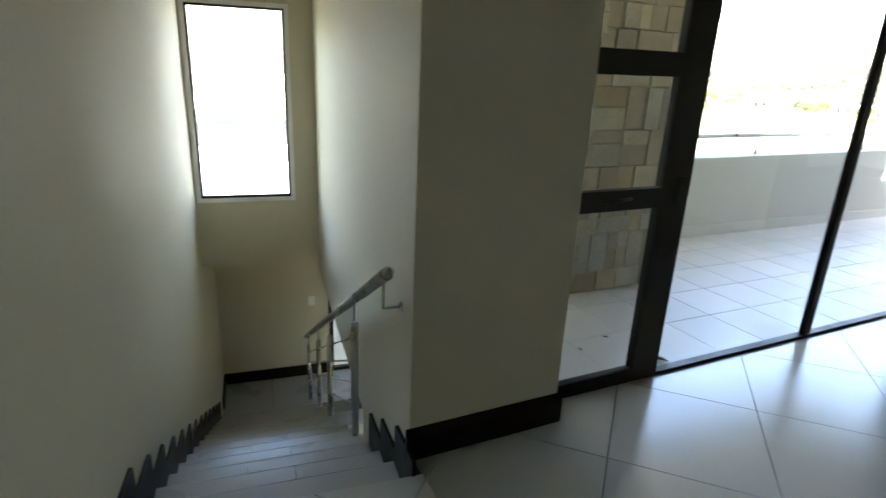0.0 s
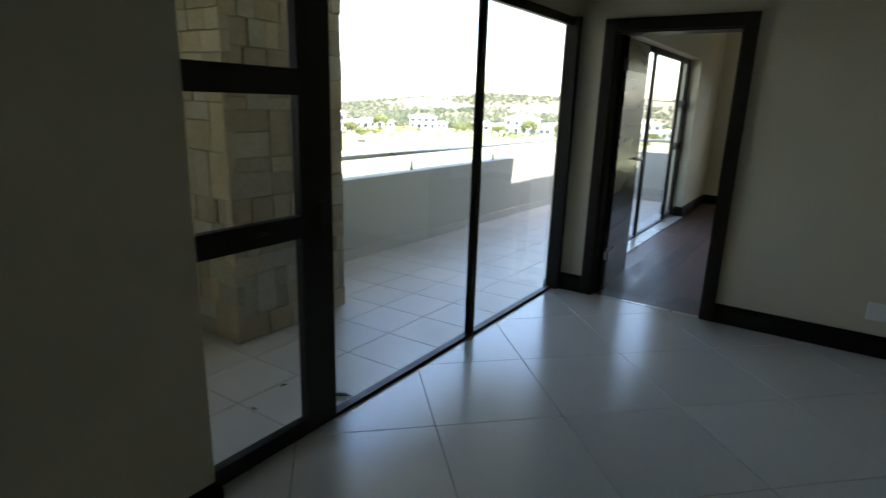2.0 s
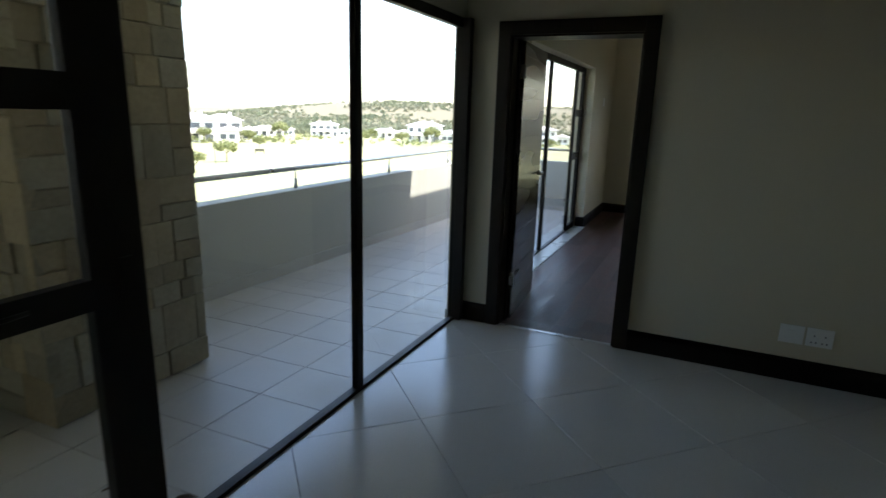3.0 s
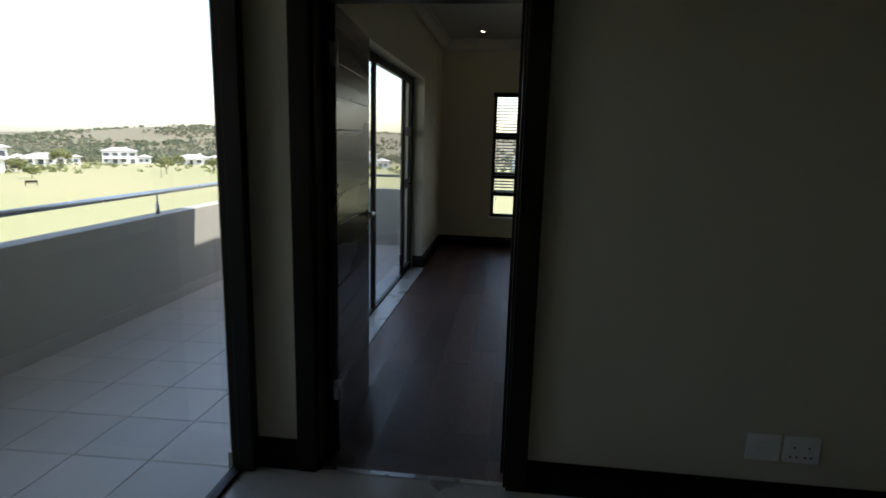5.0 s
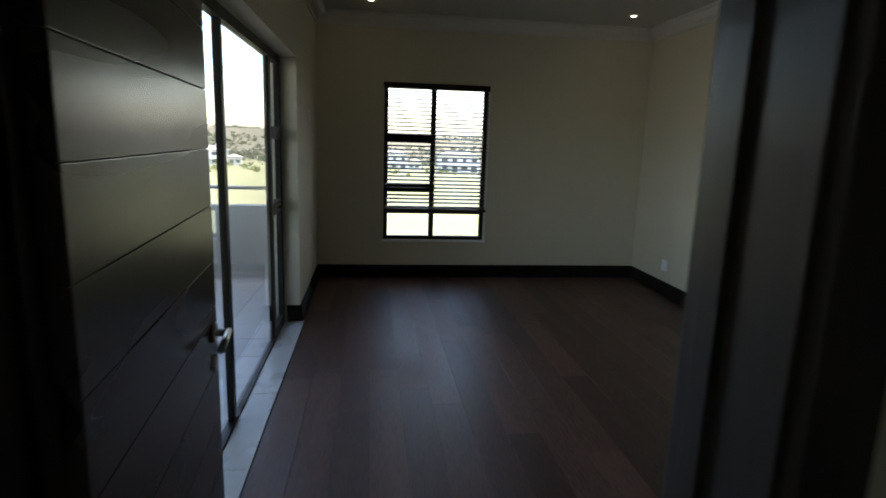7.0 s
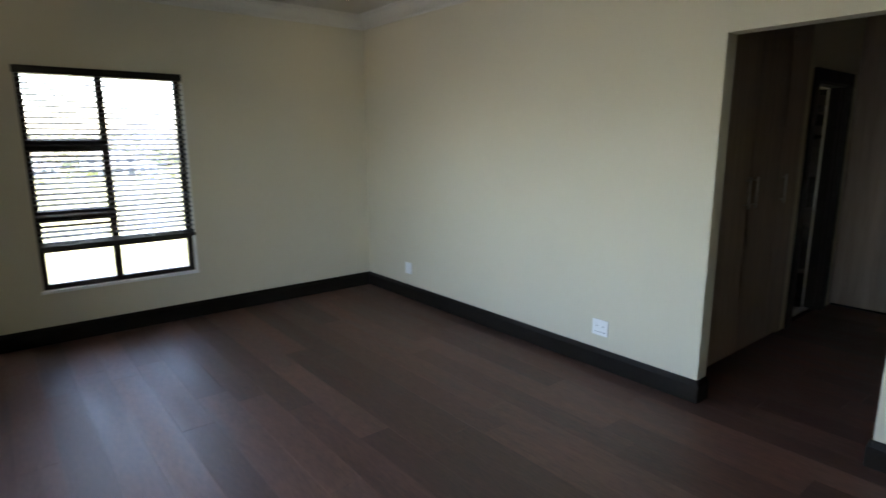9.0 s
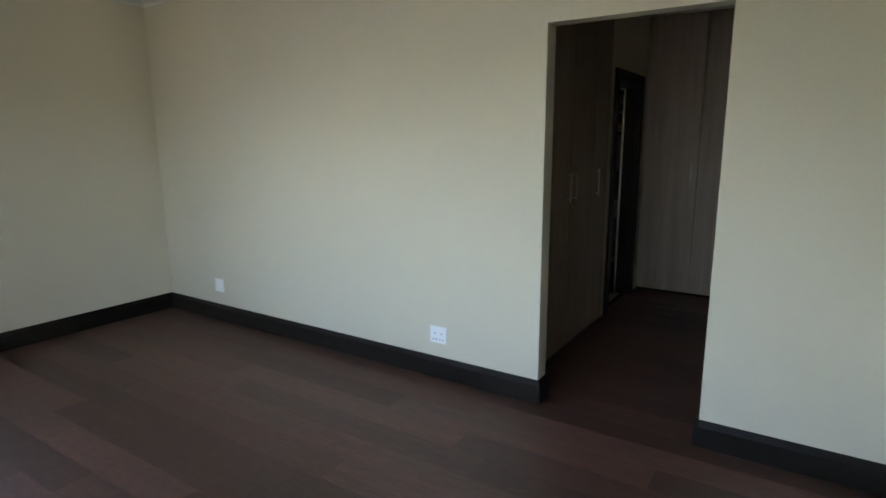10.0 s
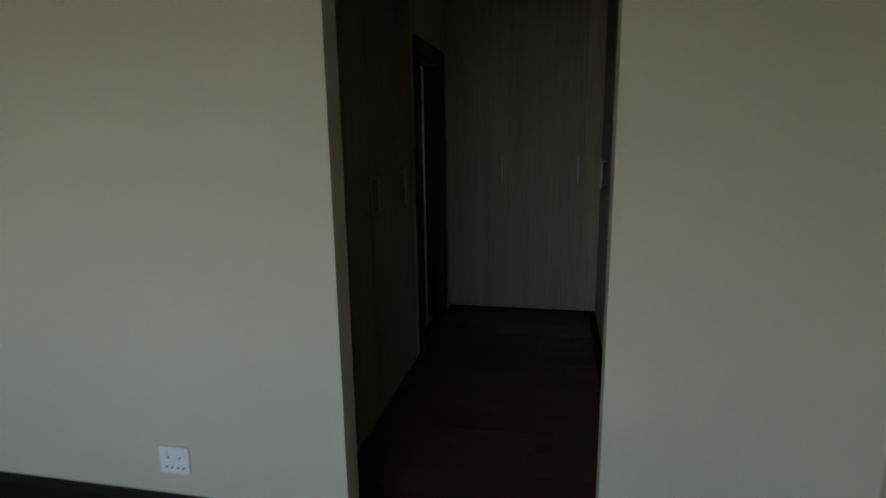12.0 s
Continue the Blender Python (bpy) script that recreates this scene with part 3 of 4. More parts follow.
bm = bmesh.new()
rod(bm, (0.004, -3.14, 0.985), (0.018, -3.11, 0.985), 0.006)
rod(bm, (0.018, -3.12, 0.985), (0.018, -2.98, 0.992), 0.007)
part("handle", smooth(bm), M_FRAME, door, "dark window catch")
part("lock", boxes((0.0, 0.016, -2.70, -2.66, 0.95, 1.08), bevel=0.004), M_FRAME, door)

door = glazed_door("door_3", "bronze aluminium sliding bedroom balcony door with a side light, closed", 0.0, 1.15, 4.22,
                   [(1.15, 1.21), (4.16, 4.22), (3.735, 3.80)], [(2.43, 2.49)], 2.166, (3.80, 4.16), [(0.016, 0.075), (0.965, 1.055), (1.53, 1.622)])
for a, b in ((1.21, 2.49), (2.43, 3.735)):
    o = -0.006 if a < 2 else 0.012
    pane(boxes((-0.032 + o, -0.026 + o, a, b, 0.016, 2.104)), door)
bm = bmesh.new()
rod(bm, (0.004, 3.95, 1.01), (0.018, 3.97, 1.01), 0.006)
rod(bm, (0.018, 3.96, 1.01), (0.018, 4.08, 1.015), 0.007)
part("handle", smooth(bm), M_FRAME, door, "dark window catch")
sill = thing("trim_threshold", "pale tiled threshold strip under the balcony door", "threshold", kind="structure")
for a, b in ((1.15, 1.98), (1.983, 2.80), (2.803, 3.60), (3.603, 4.21)):
    part("tile", boxes((0.001, 0.148, a, b, -0.01, 0.006), bevel=0.0015), M_SILL, sill)
part("edge_strip", boxes((0.1485, 0.162, 1.15, 4.21, -0.01, 0.009), bevel=0.002), M_SILL, sill, "rounded pale edge strip")

# bedroom window
win = thing("window_1", "bronze aluminium bedroom window in five panes", "window", kind="structure")
FY0, FY1 = 5.845, 5.90
win.location = (0.03, 0, -0.008)
part("window_frame", boxes((0.825, 0.87, FY0, FY1, 0.445, 2.16), bevel=0.002), M_FRAME, win)
part("window_frame", boxes((1.93, 1.975, FY0, FY1, 0.445, 2.16), bevel=0.002), M_FRAME, win)
part("window_frame", boxes((0.87, 1.93, FY0, FY1, 2.11, 2.16), bevel=0.002), M_FRAME, win)
part("window_frame", boxes((0.87, 1.93, FY0, FY1, 0.445, 0.485), bevel=0.002), M_FRAME, win)
part("mullion", boxes((1.342, 1.398, FY0, FY1, 0.485, 2.11), bevel=0.002), M_FRAME, win)
for z0, z1 in ((1.534, 1.633), (0.985, 1.067), (0.742, 0.792)):
    part("transom", boxes((0.87, 1.342, FY0, FY1, z0, z1), bevel=0.002), M_FRAME, win)
part("transom", boxes((1.398, 1.93, FY0, FY1, 0.742, 0.792), bevel=0.002), M_FRAME, win)
for x0, x1, z0, z1 in ((0.87, 1.342, 1.633, 2.11), (0.87, 1.342, 1.067, 1.534), (0.87, 1.342, 0.792, 0.985), (0.87, 1.342, 0.485, 0.742), (1.398, 1.93, 0.792, 2.11), (1.398, 1.93, 0.485, 0.742)):
    pane(boxes((x0, x1, FY0 + 0.025, FY0 + 0.031, z0, z1)), win)
# white sill and side strip imitate the sunlit reveal by their colour
part("window_sill", boxes((0.806, 2.000, 5.804, 5.844, 0.420, 0.444), bevel=0.003), M_WHITE, win, "narrow window sill, whitened to look sunlit")
part("lit_reveal_strip", boxes((1.9765, 1.996, 5.808, 5.844, 0.446, 2.10), bevel=0.002), M_WHITE, win, "narrow white strip added in place of the sunlit reveal")
blind = thing("venetian_blind", "dark slatted venetian blind with open slats over most of the window", "blind", pose(0.03, 5.812, -0.008))
part("head_rail", boxes((0.815, 1.985, -0.026, 0.026, 2.112, 2.168), bevel=0.003), M_FRAME, blind)
slat_mesh = mesh_of("slat", boxes((0.838, 1.980, -0.024, 0.024, -0.0017, 0.0017)), M_SLAT)
for i in range(30):
    ob = new("slat", slat_mesh)
    ob.parent = blind
    ob.matrix_basis = pose(0, 0, 2.083 - i * 0.0418, 14.5 + random.uniform(-0.6, 0.6), random.uniform(-0.06, 0.06), 0)
for i in range(4):                              # the spare slats lie stacked on the bottom rail
    ob = new("slat", slat_mesh)
    ob.parent = blind
    ob.matrix_basis = pose(0, 0, 0.806 + i * 0.0075, 1.0, 0, 0)
part("bottom_rail", boxes((0.835, 1.992, -0.024, 0.024, 0.772, 0.800), bevel=0.003), M_FRAME, blind)
for x in (0.98, 1.40, 1.82):
    bm = bmesh.new()
    rod(bm, (x, -0.0255, 0.80), (x, -0.0255, 2.12), 0.001, sides=6)
    part("cord", bm, M_SLAT, blind)
bm = bmesh.new()
rod(bm, (0.90, -0.027, 0.72), (0.90, -0.027, 2.12), 0.0015, sides=6)
rod(bm, (0.90, -0.027, 0.69), (0.90, -0.027, 0.73), 0.005, 0.003, sides=8)
part("pull_cord", bm, M_FRAME, blind)

# stair window and the glazed door below
win = thing("window_2", "tall fixed stair window in a thin frame", "window", STAIR, kind="structure")
W0, W1, WZ0, WZ1 = 0.20, 1.035, 0.27, 1.93
# the frame's white is raised to stand in for sky light on the reveal
for b in ((3.195, 3.25, W0, W0 + 0.035, WZ0, WZ1), (3.195, 3.25, W1 - 0.035, W1, WZ0, WZ1), (3.195, 3.25, W0 + 0.035, W1 - 0.035, WZ1 - 0.035, WZ1), (3.195, 3.25, W0 + 0.035, W1 - 0.035, WZ0, WZ0 + 0.035)):
    part("window_frame", boxes(b, bevel=0.003), M_WHITE, win, "thin white window frame, brightened in place of its sky-lit reveal")
pane(boxes((3.226, 3.232, W0 + 0.036, W1 - 0.036, WZ0 + 0.036, WZ1 - 0.036)), win)
for b in ((3.212, 3.246, W0 + 0.034, W0 + 0.056, WZ0 + 0.034, WZ1 - 0.034), (3.212, 3.246, W1 - 0.056, W1 - 0.034, WZ0 + 0.034, WZ1 - 0.034), (3.212, 3.246, W0 + 0.056, W1 - 0.056, WZ0 + 0.034, WZ0 + 0.058), (3.212, 3.246, W0 + 0.056, W1 - 0.056, WZ1 - 0.056, WZ1 - 0.034)):
    part("gasket", boxes(b), M_FRAME, win, "dark rubber gasket")
win = thing("window_3", "glazed opening at the half landing", "window", STAIR, kind="structure")
for b in ((4.5, 4.56, -0.28, -0.22, -2.338, -1.1), (4.5, 4.56, -1.6, -1.54, -2.338, -1.1), (4.5, 4.56, -1.54, -0.28, -1.16, -1.1), (4.5, 4.56, -1.54, -0.28, -2.338, -2.29), (4.5, 4.56, -0.94, -0.88, -2.29, -1.16)):
    part("window_frame", boxes(b, bevel=0.002), M_FRAME, win)
pane(boxes((4.527, 4.533, -1.54, -0.94, -2.29, -1.16)), win)
pane(boxes((4.527, 4.533, -0.88, -0.28, -2.29, -1.16)), win)

# ---- bedroom door ----


def door_frame(name, label, w0, w1, top, depth, at, arch=0.10, back=True):
    """Jambs and flat architraves round an opening along x; the wall runs from y=0 to depth."""
    ob = thing(name, label, "door frame", at, kind="structure")
    part("jamb", boxes((w0 - 0.04, w0, -0.004, depth + 0.004, 0, top), bevel=0.002), M_DARK, ob)
    part("jamb", boxes((w1, w1 + 0.04, -0.004, depth + 0.004, 0, top), bevel=0.002), M_DARK, ob)
    part("head", boxes((w0 - 0.04, w1 + 0.04, -0.004, depth + 0.004, top, top + 0.04), bevel=0.002), M_DARK, ob)
    part("stop", boxes((w0, w0 + 0.014, depth - 0.09, depth - 0.045, 0, top), bevel=0.002), M_DARK, ob)
    part("stop", boxes((w1 - 0.014, w1, depth - 0.09, depth - 0.045, 0, top), bevel=0.002), M_DARK, ob)
    faces = [(-0.026, -0.004)] + ([(depth + 0.004, depth + 0.026)] if back else [])
    for y0, y1 in faces:
        part("architrave", boxes((w0 - arch - 0.012, w0 - 0.012, y0, y1, 0, top + arch + 0.012), bevel=0.004), M_DARK, ob)
        part("architrave", boxes((w1 + 0.012, w1 + arch + 0.012, y0, y1, 0, top + arch + 0.012), bevel=0.004), M_DARK, ob)
        part("architrave", boxes((w0 - 0.012, w1 + 0.012, y0, y1, top + 0.012, top + arch + 0.012), bevel=0.004), M_DARK, ob)
    return ob


frame_1 = door_frame("door_1", "dark stained wooden bedroom door frame", 0.345, 1.168, 2.040, 0.20, pose(0, 0, 0), arch=0.088)
part("strike_plate", boxes((1.1655, 1.1678, 0.118, 0.142, 1.0, 1.12), bevel=0.0006), M_HANDLE, frame_1, "small steel strike plate")


def door_leaf(name, label, width, height, at, boards):
    """A leaf that starts at its hinges and runs along +y; boards: heights of the grooves between its boards."""
    ob = thing(name, label, "door", at)
    levels = [0.008] + boards + [height]
    for a, b in zip(levels, levels[1:]):
        part("board", boxes((-0.02, 0.02, 0.0, width, a + 0.001, b - 0.001), bevel=0.0016), M_LEAF, ob)
    part("core", boxes((-0.015, 0.015, 0.003, width - 0.003, 0.012, height - 0.004)), M_DARK, ob)
    for s in (1, -1):
        bm = bmesh.new()
        rod(bm, (s * 0.02, width - 0.055, 1.065), (s * 0.028, width - 0.055, 1.065), 0.026, sides=20)
        rod(bm, (s * 0.026, width - 0.055, 1.065), (s * 0.062, width - 0.055, 1.065), 0.010)
        rod(bm, (s * 0.058, width - 0.048, 1.065), (s * 0.060, width - 0.175, 1.062), 0.0095)
        part("handle", smooth(bm), M_STEEL, ob, "brushed steel lever handle")
        bm = bmesh.new()
        rod(bm, (s * 0.02, width - 0.055, 0.985), (s * 0.027, width - 0.055, 0.985), 0.022, sides=18)
        part("keyhole_cover", smooth(bm), M_STEEL, ob)
    part("lock_plate", boxes((-0.011, 0.011, width - 0.001, width + 0.002, 0.93, 1.13)), M_STEEL, ob)
    for z in (0.325, 1.83):
        bm = bmesh.new()
        rod(bm, (0.024, -0.004, z - 0.05), (0.024, -0.004, z + 0.05), 0.007, sides=10)
        part("hinge", smooth(bm), M_STEEL, ob)
        part("hinge_plate", boxes((-0.017, 0.019, -0.003, 0.0, z - 0.05, z + 0.05)), M_STEEL, ob)
    return ob


GROOVES = [0.121 + 0.14 * i for i in range(14)]
door_leaf("bedroom_door", "dark lacquered boarded bedroom door standing wide open", 0.80, 2.035, pose(0.3665, 0.150, 0, 0, 0, 4.3), GROOVES)

# ---- downlights ----
for x, y in ((0.70, 5.20), (3.32, 5.20)):
    lamp = thing("downlight", "small recessed ceiling downlight, switched on", "ceiling light", pose(x, y, CEIL), group="bedroom downlights")
    bm = bmesh.new()
    rod(bm, (0, 0, -0.006), (0, 0, 0.0), 0.036, 0.045, sides=24)
    part("ring", smooth(bm), M_WHITE, lamp)
    bm = bmesh.new()
    rod(bm, (0, 0, -0.0075), (0, 0, -0.0062), 0.019, sides=20)
    part("bulb", bm, M_LAMP, lamp, "glowing warm bulb")

# ---- wardrobes ----


def wardrobe(name, label, doors, height, depth, at, handles):
    """A built-in cupboard that faces -y from x=0; doors: their limits; handles: where each pull stands."""
    ob = thing(name, label, "wardrobe", at)
    a, b = doors[0][0], doors[-1][1]
    part("body", boxes((a, b, 0.022, depth, 0.03, height)), M_WOODGRAIN, ob)
    part("plinth", boxes((a, b, 0.05, depth, 0.0, 0.03)), M_SKIRT, ob, "dark recessed plinth")
    for (x0, x1), hx in zip(doors, handles):
        leaf = part("door", boxes((x0 + 0.0015, x1 - 0.0015, 0.0, 0.02, 0.034, height - 0.002), bevel=0.0015), M_WOODGRAIN, ob, "grey brown wood grain door")
        bm = bmesh.new()
        rod(bm, (hx, -0.028, 1.125), (hx, -0.028, 1.345), 0.006)
        for z in (1.15, 1.32):
            rod(bm, (hx, -0.028, z), (hx, 0.0, z), 0.004)
        part("handle", smooth(bm), M_HANDLE, leaf, "steel bar handle")
    return ob


wardrobe("wardrobe", "tall grey brown wood grain wardrobe with bar handles", [(-0.065, 0.29), (0.29, 0.725), (0.725, 1.235), (1.235, 1.585)], CEIL - 0.12, 0.58, pose(4.045, 2.20, 0), [-0.02, 0.665, 0.785, 1.285])
wardrobe("wardrobe", "tall grey brown wardrobe at the end of the dressing area", [(0.0, 0.53), (0.53, 1.14), (1.14, 1.75)], CEIL - 0.12, 0.56, pose(6.85, 2.22, 0, 0, 0, -90), [0.478, 1.089, 1.70])
wardrobe("wardrobe", "tall grey brown wardrobe along the side of the dressing area", [(0.0, 0.46), (0.46, 0.92), (0.92, 1.38), (1.38, 1.84), (1.84, 2.30)], CEIL - 0.12, 0.55, pose(6.84, 0.95, 0, 0, 0, 180), [0.42, 0.50, 1.34, 1.42, 2.26])
part("bulkhead", boxes((4.04, 5.632, 2.20, 2.86, CEIL - 0.118, CEIL)), M_WALL)
tagged(bpy.data.objects["bulkhead"], "painted bulkhead over the wardrobes", "bulkhead", kind="structure")
part("bulkhead", boxes((6.85, 7.42, 0.44, 2.222, CEIL - 0.118, CEIL), (4.04, 6.849, 0.46, 0.95, CEIL - 0.118, CEIL)), M_WALL)
tagged(bpy.data.objects["bulkhead.001"], "painted bulkhead over the wardrobes", "bulkhead", kind="structure")

door_frame("door_4", "dark stained wooden bathroom door frame", 5.892, 6.588, 2.045, 0.12, pose(0, 2.225, 0), arch=0.10, back=False)
door_leaf("bathroom_door", "dark lacquered boarded bathroom door standing open", 0.69, 2.035, pose(6.56, 2.36, 0, 0, 0, 27), GROOVES)
win = thing("window_4", "small bathroom window", "window", kind="structure")
for b in ((6.2, 6.24, 4.93, 4.98, 1.3, 2.1), (6.86, 6.9, 4.93, 4.98, 1.3, 2.1), (6.24, 6.86, 4.93, 4.98, 1.3, 1.34), (6.24, 6.86, 4.93, 4.98, 2.06, 2.1), (6.53, 6.57, 4.93, 4.98, 1.34, 2.06)):
    part("window_frame", boxes(b), M_FRAME, win)
pane(boxes((6.24, 6.53, 4.952, 4.958, 1.34, 2.06)), win)
pane(boxes((6.57, 6.86, 4.952, 4.958, 1.34, 2.06)), win)
basin = thing("washbasin", "white ceramic washbasin on a pedestal in the bathroom", "washbasin", pose(5.95, 3.9, 0))
bm = boxes((-0.27, 0.27, -0.22, 0.22, 0.72, 0.86), bevel=0.05)
part("bowl", bm, M_WHITE, basin)
bm = bmesh.new()
rod(bm, (0, 0, 0.0), (0, 0, 0.73), 0.11, 0.08, sides=18)
part("pedestal", smooth(bm), M_WHITE, basin)
structure("floor_bathroom", boxes((5.58, 7.42, 2.31, 5.0, -0.02, 0.004)), M_STEP, "pale tiled bathroom floor", "floor")

# ---- balcony rail ----
rail = thing("balcony_rail", "stainless steel balcony rail on short posts", "railing", pose(-2.21, 0, 0.73))
bm = bmesh.new()
rod(bm, (0, -3.5, 0.205), (0, 6.42, 0.205), 0.024, sides=16)
rod(bm, (0, 6.42, 0.205), (1.95, 6.42, 0.205), 0.024, sides=16)
part("handrail", smooth(bm), M_RAIL, rail)
for y in (-3.0, -1.1, 0.84, 2.75, 4.65, 6.42):
    bm = bmesh.new()
    rod(bm, (0, y, 0.0), (0, y, 0.10), 0.019, sides=14)
    rod(bm, (0, y, 0.10), (0, y, 0.20), 0.008, sides=10)
    part("post", smooth(bm), M_RAIL, rail)
for x, y, s in ((-0.16, -2.42, 40), (-0.42, -2.78, 10), (-0.5, -2.52, 70), (-0.1, -2.9, 120)):
    bm = bmesh.new()
    k = 0.035 if s == 40 else 0.014
    vs = [bm.verts.new((k * a, k * b, k * c)) for a, b, c in ((-1.4, 0, 0.1), (-0.6, 0.45, 0.35), (0.5, 0.5, 0.3), (1.5, 0, 0.05), (0.5, -0.45, 0.5), (-0.6, -0.45, 0.55), (0, 0, 0.0))]
    for i in range(6):
        bm.faces.new((vs[6], vs[i], vs[(i + 1) % 6]))
    r = bmesh.ops.extrude_face_region(bm, geom=bm.faces[:])
    bmesh.ops.translate(bm, vec=(0, 0, 0.0015), verts=[v for v in r["geom"] if isinstance(v, bmesh.types.BMVert)])
    ob = part("dry_leaf", bm, M_DRYLEAF)
    ob.matrix_basis = pose(x, y, -0.055 + 0.02 * x - 0.012 * y, 0, 0, s)
    tagged(ob, "curled brown dry leaf lying on the balcony tiles", "leaf")

# ---- outdoors ----
GROUND = -3.7


SKYLINE = ((-180, -0.6), (-90, -0.3), (-40, 0.4), (0, 0.35), (15, 0.6), (26, 0.75), (31, 0.85), (36, 0.3), (40, -0.05), (48, -0.95), (60, -0.8), (90, -0.9), (180, -0.6))


def hill(x, y):
    """Height of the land: it falls gently from the house, then rises into scrubby hills."""
    r = math.hypot(x, y)
    low = GROUND - 0.032 * max(0.0, min(r, 340) - 15)
    if r < 340:
        return low
    bearing = math.degrees(math.atan2(-x, y))
    rise = 0.0
    for (b0, e0), (b1, e1) in zip(SKYLINE, SKYLINE[1:]):
        if b0 <= bearing <= b1:
            rise = e0 + (e1 - e0) * (bearing - b0) / (b1 - b0)
    k = min(1.0, (r - 340) / 380)
    k = k * k * (3 - 2 * k)
    h = 1.5 + 720 * math.tan(radians(rise)) - low
    h *= 1 + 0.10 * noise.noise((x * 0.006, y * 0.006, 3.1)) + 0.06 * noise.noise((x * 0.02, y * 0.02, 1.7))
    return low + k * h


bm = bmesh.new()
rings = []
ANG = 144
centre = bm.verts.new((0, 0, GROUND))
r = 6.0
while r < 3200:
    rings.append([bm.verts.new((r * math.cos(math.tau * i / ANG), r * math.sin(math.tau * i / ANG), hill(r * math.cos(math.tau * i / ANG), r * math.sin(math.tau * i / ANG)))) for i in range(ANG)])
    r *= 1.10
for i in range(ANG):
    bm.faces.new((centre, rings[0][i], rings[0][(i + 1) % ANG]))
for a, b in zip(rings, rings[1:]):
    for i in range(ANG):
        bm.faces.new((a[i], b[i], b[(i + 1) % ANG], a[(i + 1) % ANG]))
for f in bm.faces:
    f.smooth = True
structure("ground", bm, M_GROUND, "dry pale lawn reaching to scrubby hills", "ground")


def polar(bearing, dist):
    """A place by its bearing to the left of north and its distance."""
    return -dist * math.sin(radians(bearing)), dist * math.cos(radians(bearing))


def clumps(bm, centres, size, count, rng, flat=0.8):
    """Small leaf clumps scattered through soft balls."""
    for c, rad in centres:
        for _ in range(count):
            v = Vector((rng.gauss(0, 1), rng.gauss(0, 1), rng.gauss(0, 1))).normalized() * rad * rng.uniform(0.45, 1.08)
            p = Vector(c) + Vector((v.x, v.y, v.z * flat))
            s = size * rng.uniform(0.6, 1.5)
            a = Vector((rng.gauss(0, 1), rng.gauss(0, 1), rng.gauss(0, 1))).normalized() * s
            b = Vector((rng.gauss(0, 1), rng.gauss(0, 1), rng.gauss(0, 1))).normalized() * s
            q = [bm.verts.new(p + w) for w in (-a - b * 0.4, a - b * 0.5, a * 0.6 + b, -a * 0.7 + b * 0.8)]
            bm.faces.new(q)


def tree(label, height, spread, seed):
    rng = random.Random(seed)
    ob = thing("tree", label, "tree")
    bm = bmesh.new()
    fork = height * rng.uniform(0.32, 0.42)
    rod(bm, (0, 0, -0.2), (0.05, 0, fork), height * 0.032, height * 0.020, sides=8)
    centres = []
    for i in range(6):
        a = math.tau * i / 6 + rng.uniform(-0.4, 0.4)
        tip = (spread * 0.62 * math.cos(a), spread * 0.62 * math.sin(a), height * rng.uniform(0.62, 0.82))
        rod(bm, (0.05, 0, fork * 0.95), tip, height * 0.014, height * 0.004, sides=6)
        centres.append((tip, spread * rng.uniform(0.34, 0.5)))
    centres.append(((0, 0, height * 0.84), spread * 0.5))
    part("trunk", bm, M_BARK, ob)
    bm = bmesh.new()
    clumps(bm, centres, spread * 0.078, 125, rng, 0.78)
    part("crown", bm, M_LEAVES, ob)
    return ob


kinds = [tree("leafy young tree with a rounded airy crown on the lawn", 2.1, 1.15, 1), tree("spreading green tree on the lawn", 2.8, 1.5, 2), tree("small dense green garden tree by the houses", 2.4, 1.6, 3)]
spots = [(50.2, 58, 0), (46.8, 75, 1), (20, 190, 0), (43.2, 129, 2), (58, 140, 2), (29, 185, 2), (22.5, 165, 2), (14, 170, 0), (52, 150, 1), (56, 160, 2), (62, 150, 1), (66, 140, 0), (41, 210, 1), (32, 220, 0), (18, 215, 1), (33, 150, 0), (44, 175, 2), (48, 165, 1), (26, 175, 1)]
for i, (b, d, k) in enumerate(spots):
    x, y = polar(b, d)
    s = random.uniform(1.3, 2.3)
    if i < 3:
        kx, ky = polar(*spots[[0, 1, 3][i]][:2])
        kinds[i].matrix_basis = pose(kx, ky, hill(kx, ky))
        kinds[i]["group"] = "trees on the lawn"
    if i in (0, 1, 3):
        continue
    ob = copy_thing(kinds[k], pose(x, y, hill(x, y), 0, 0, random.uniform(0, 360)))
    ob.scale = (s, s, s * random.uniform(0.9, 1.1))
    ob["group"] = "trees on the lawn"


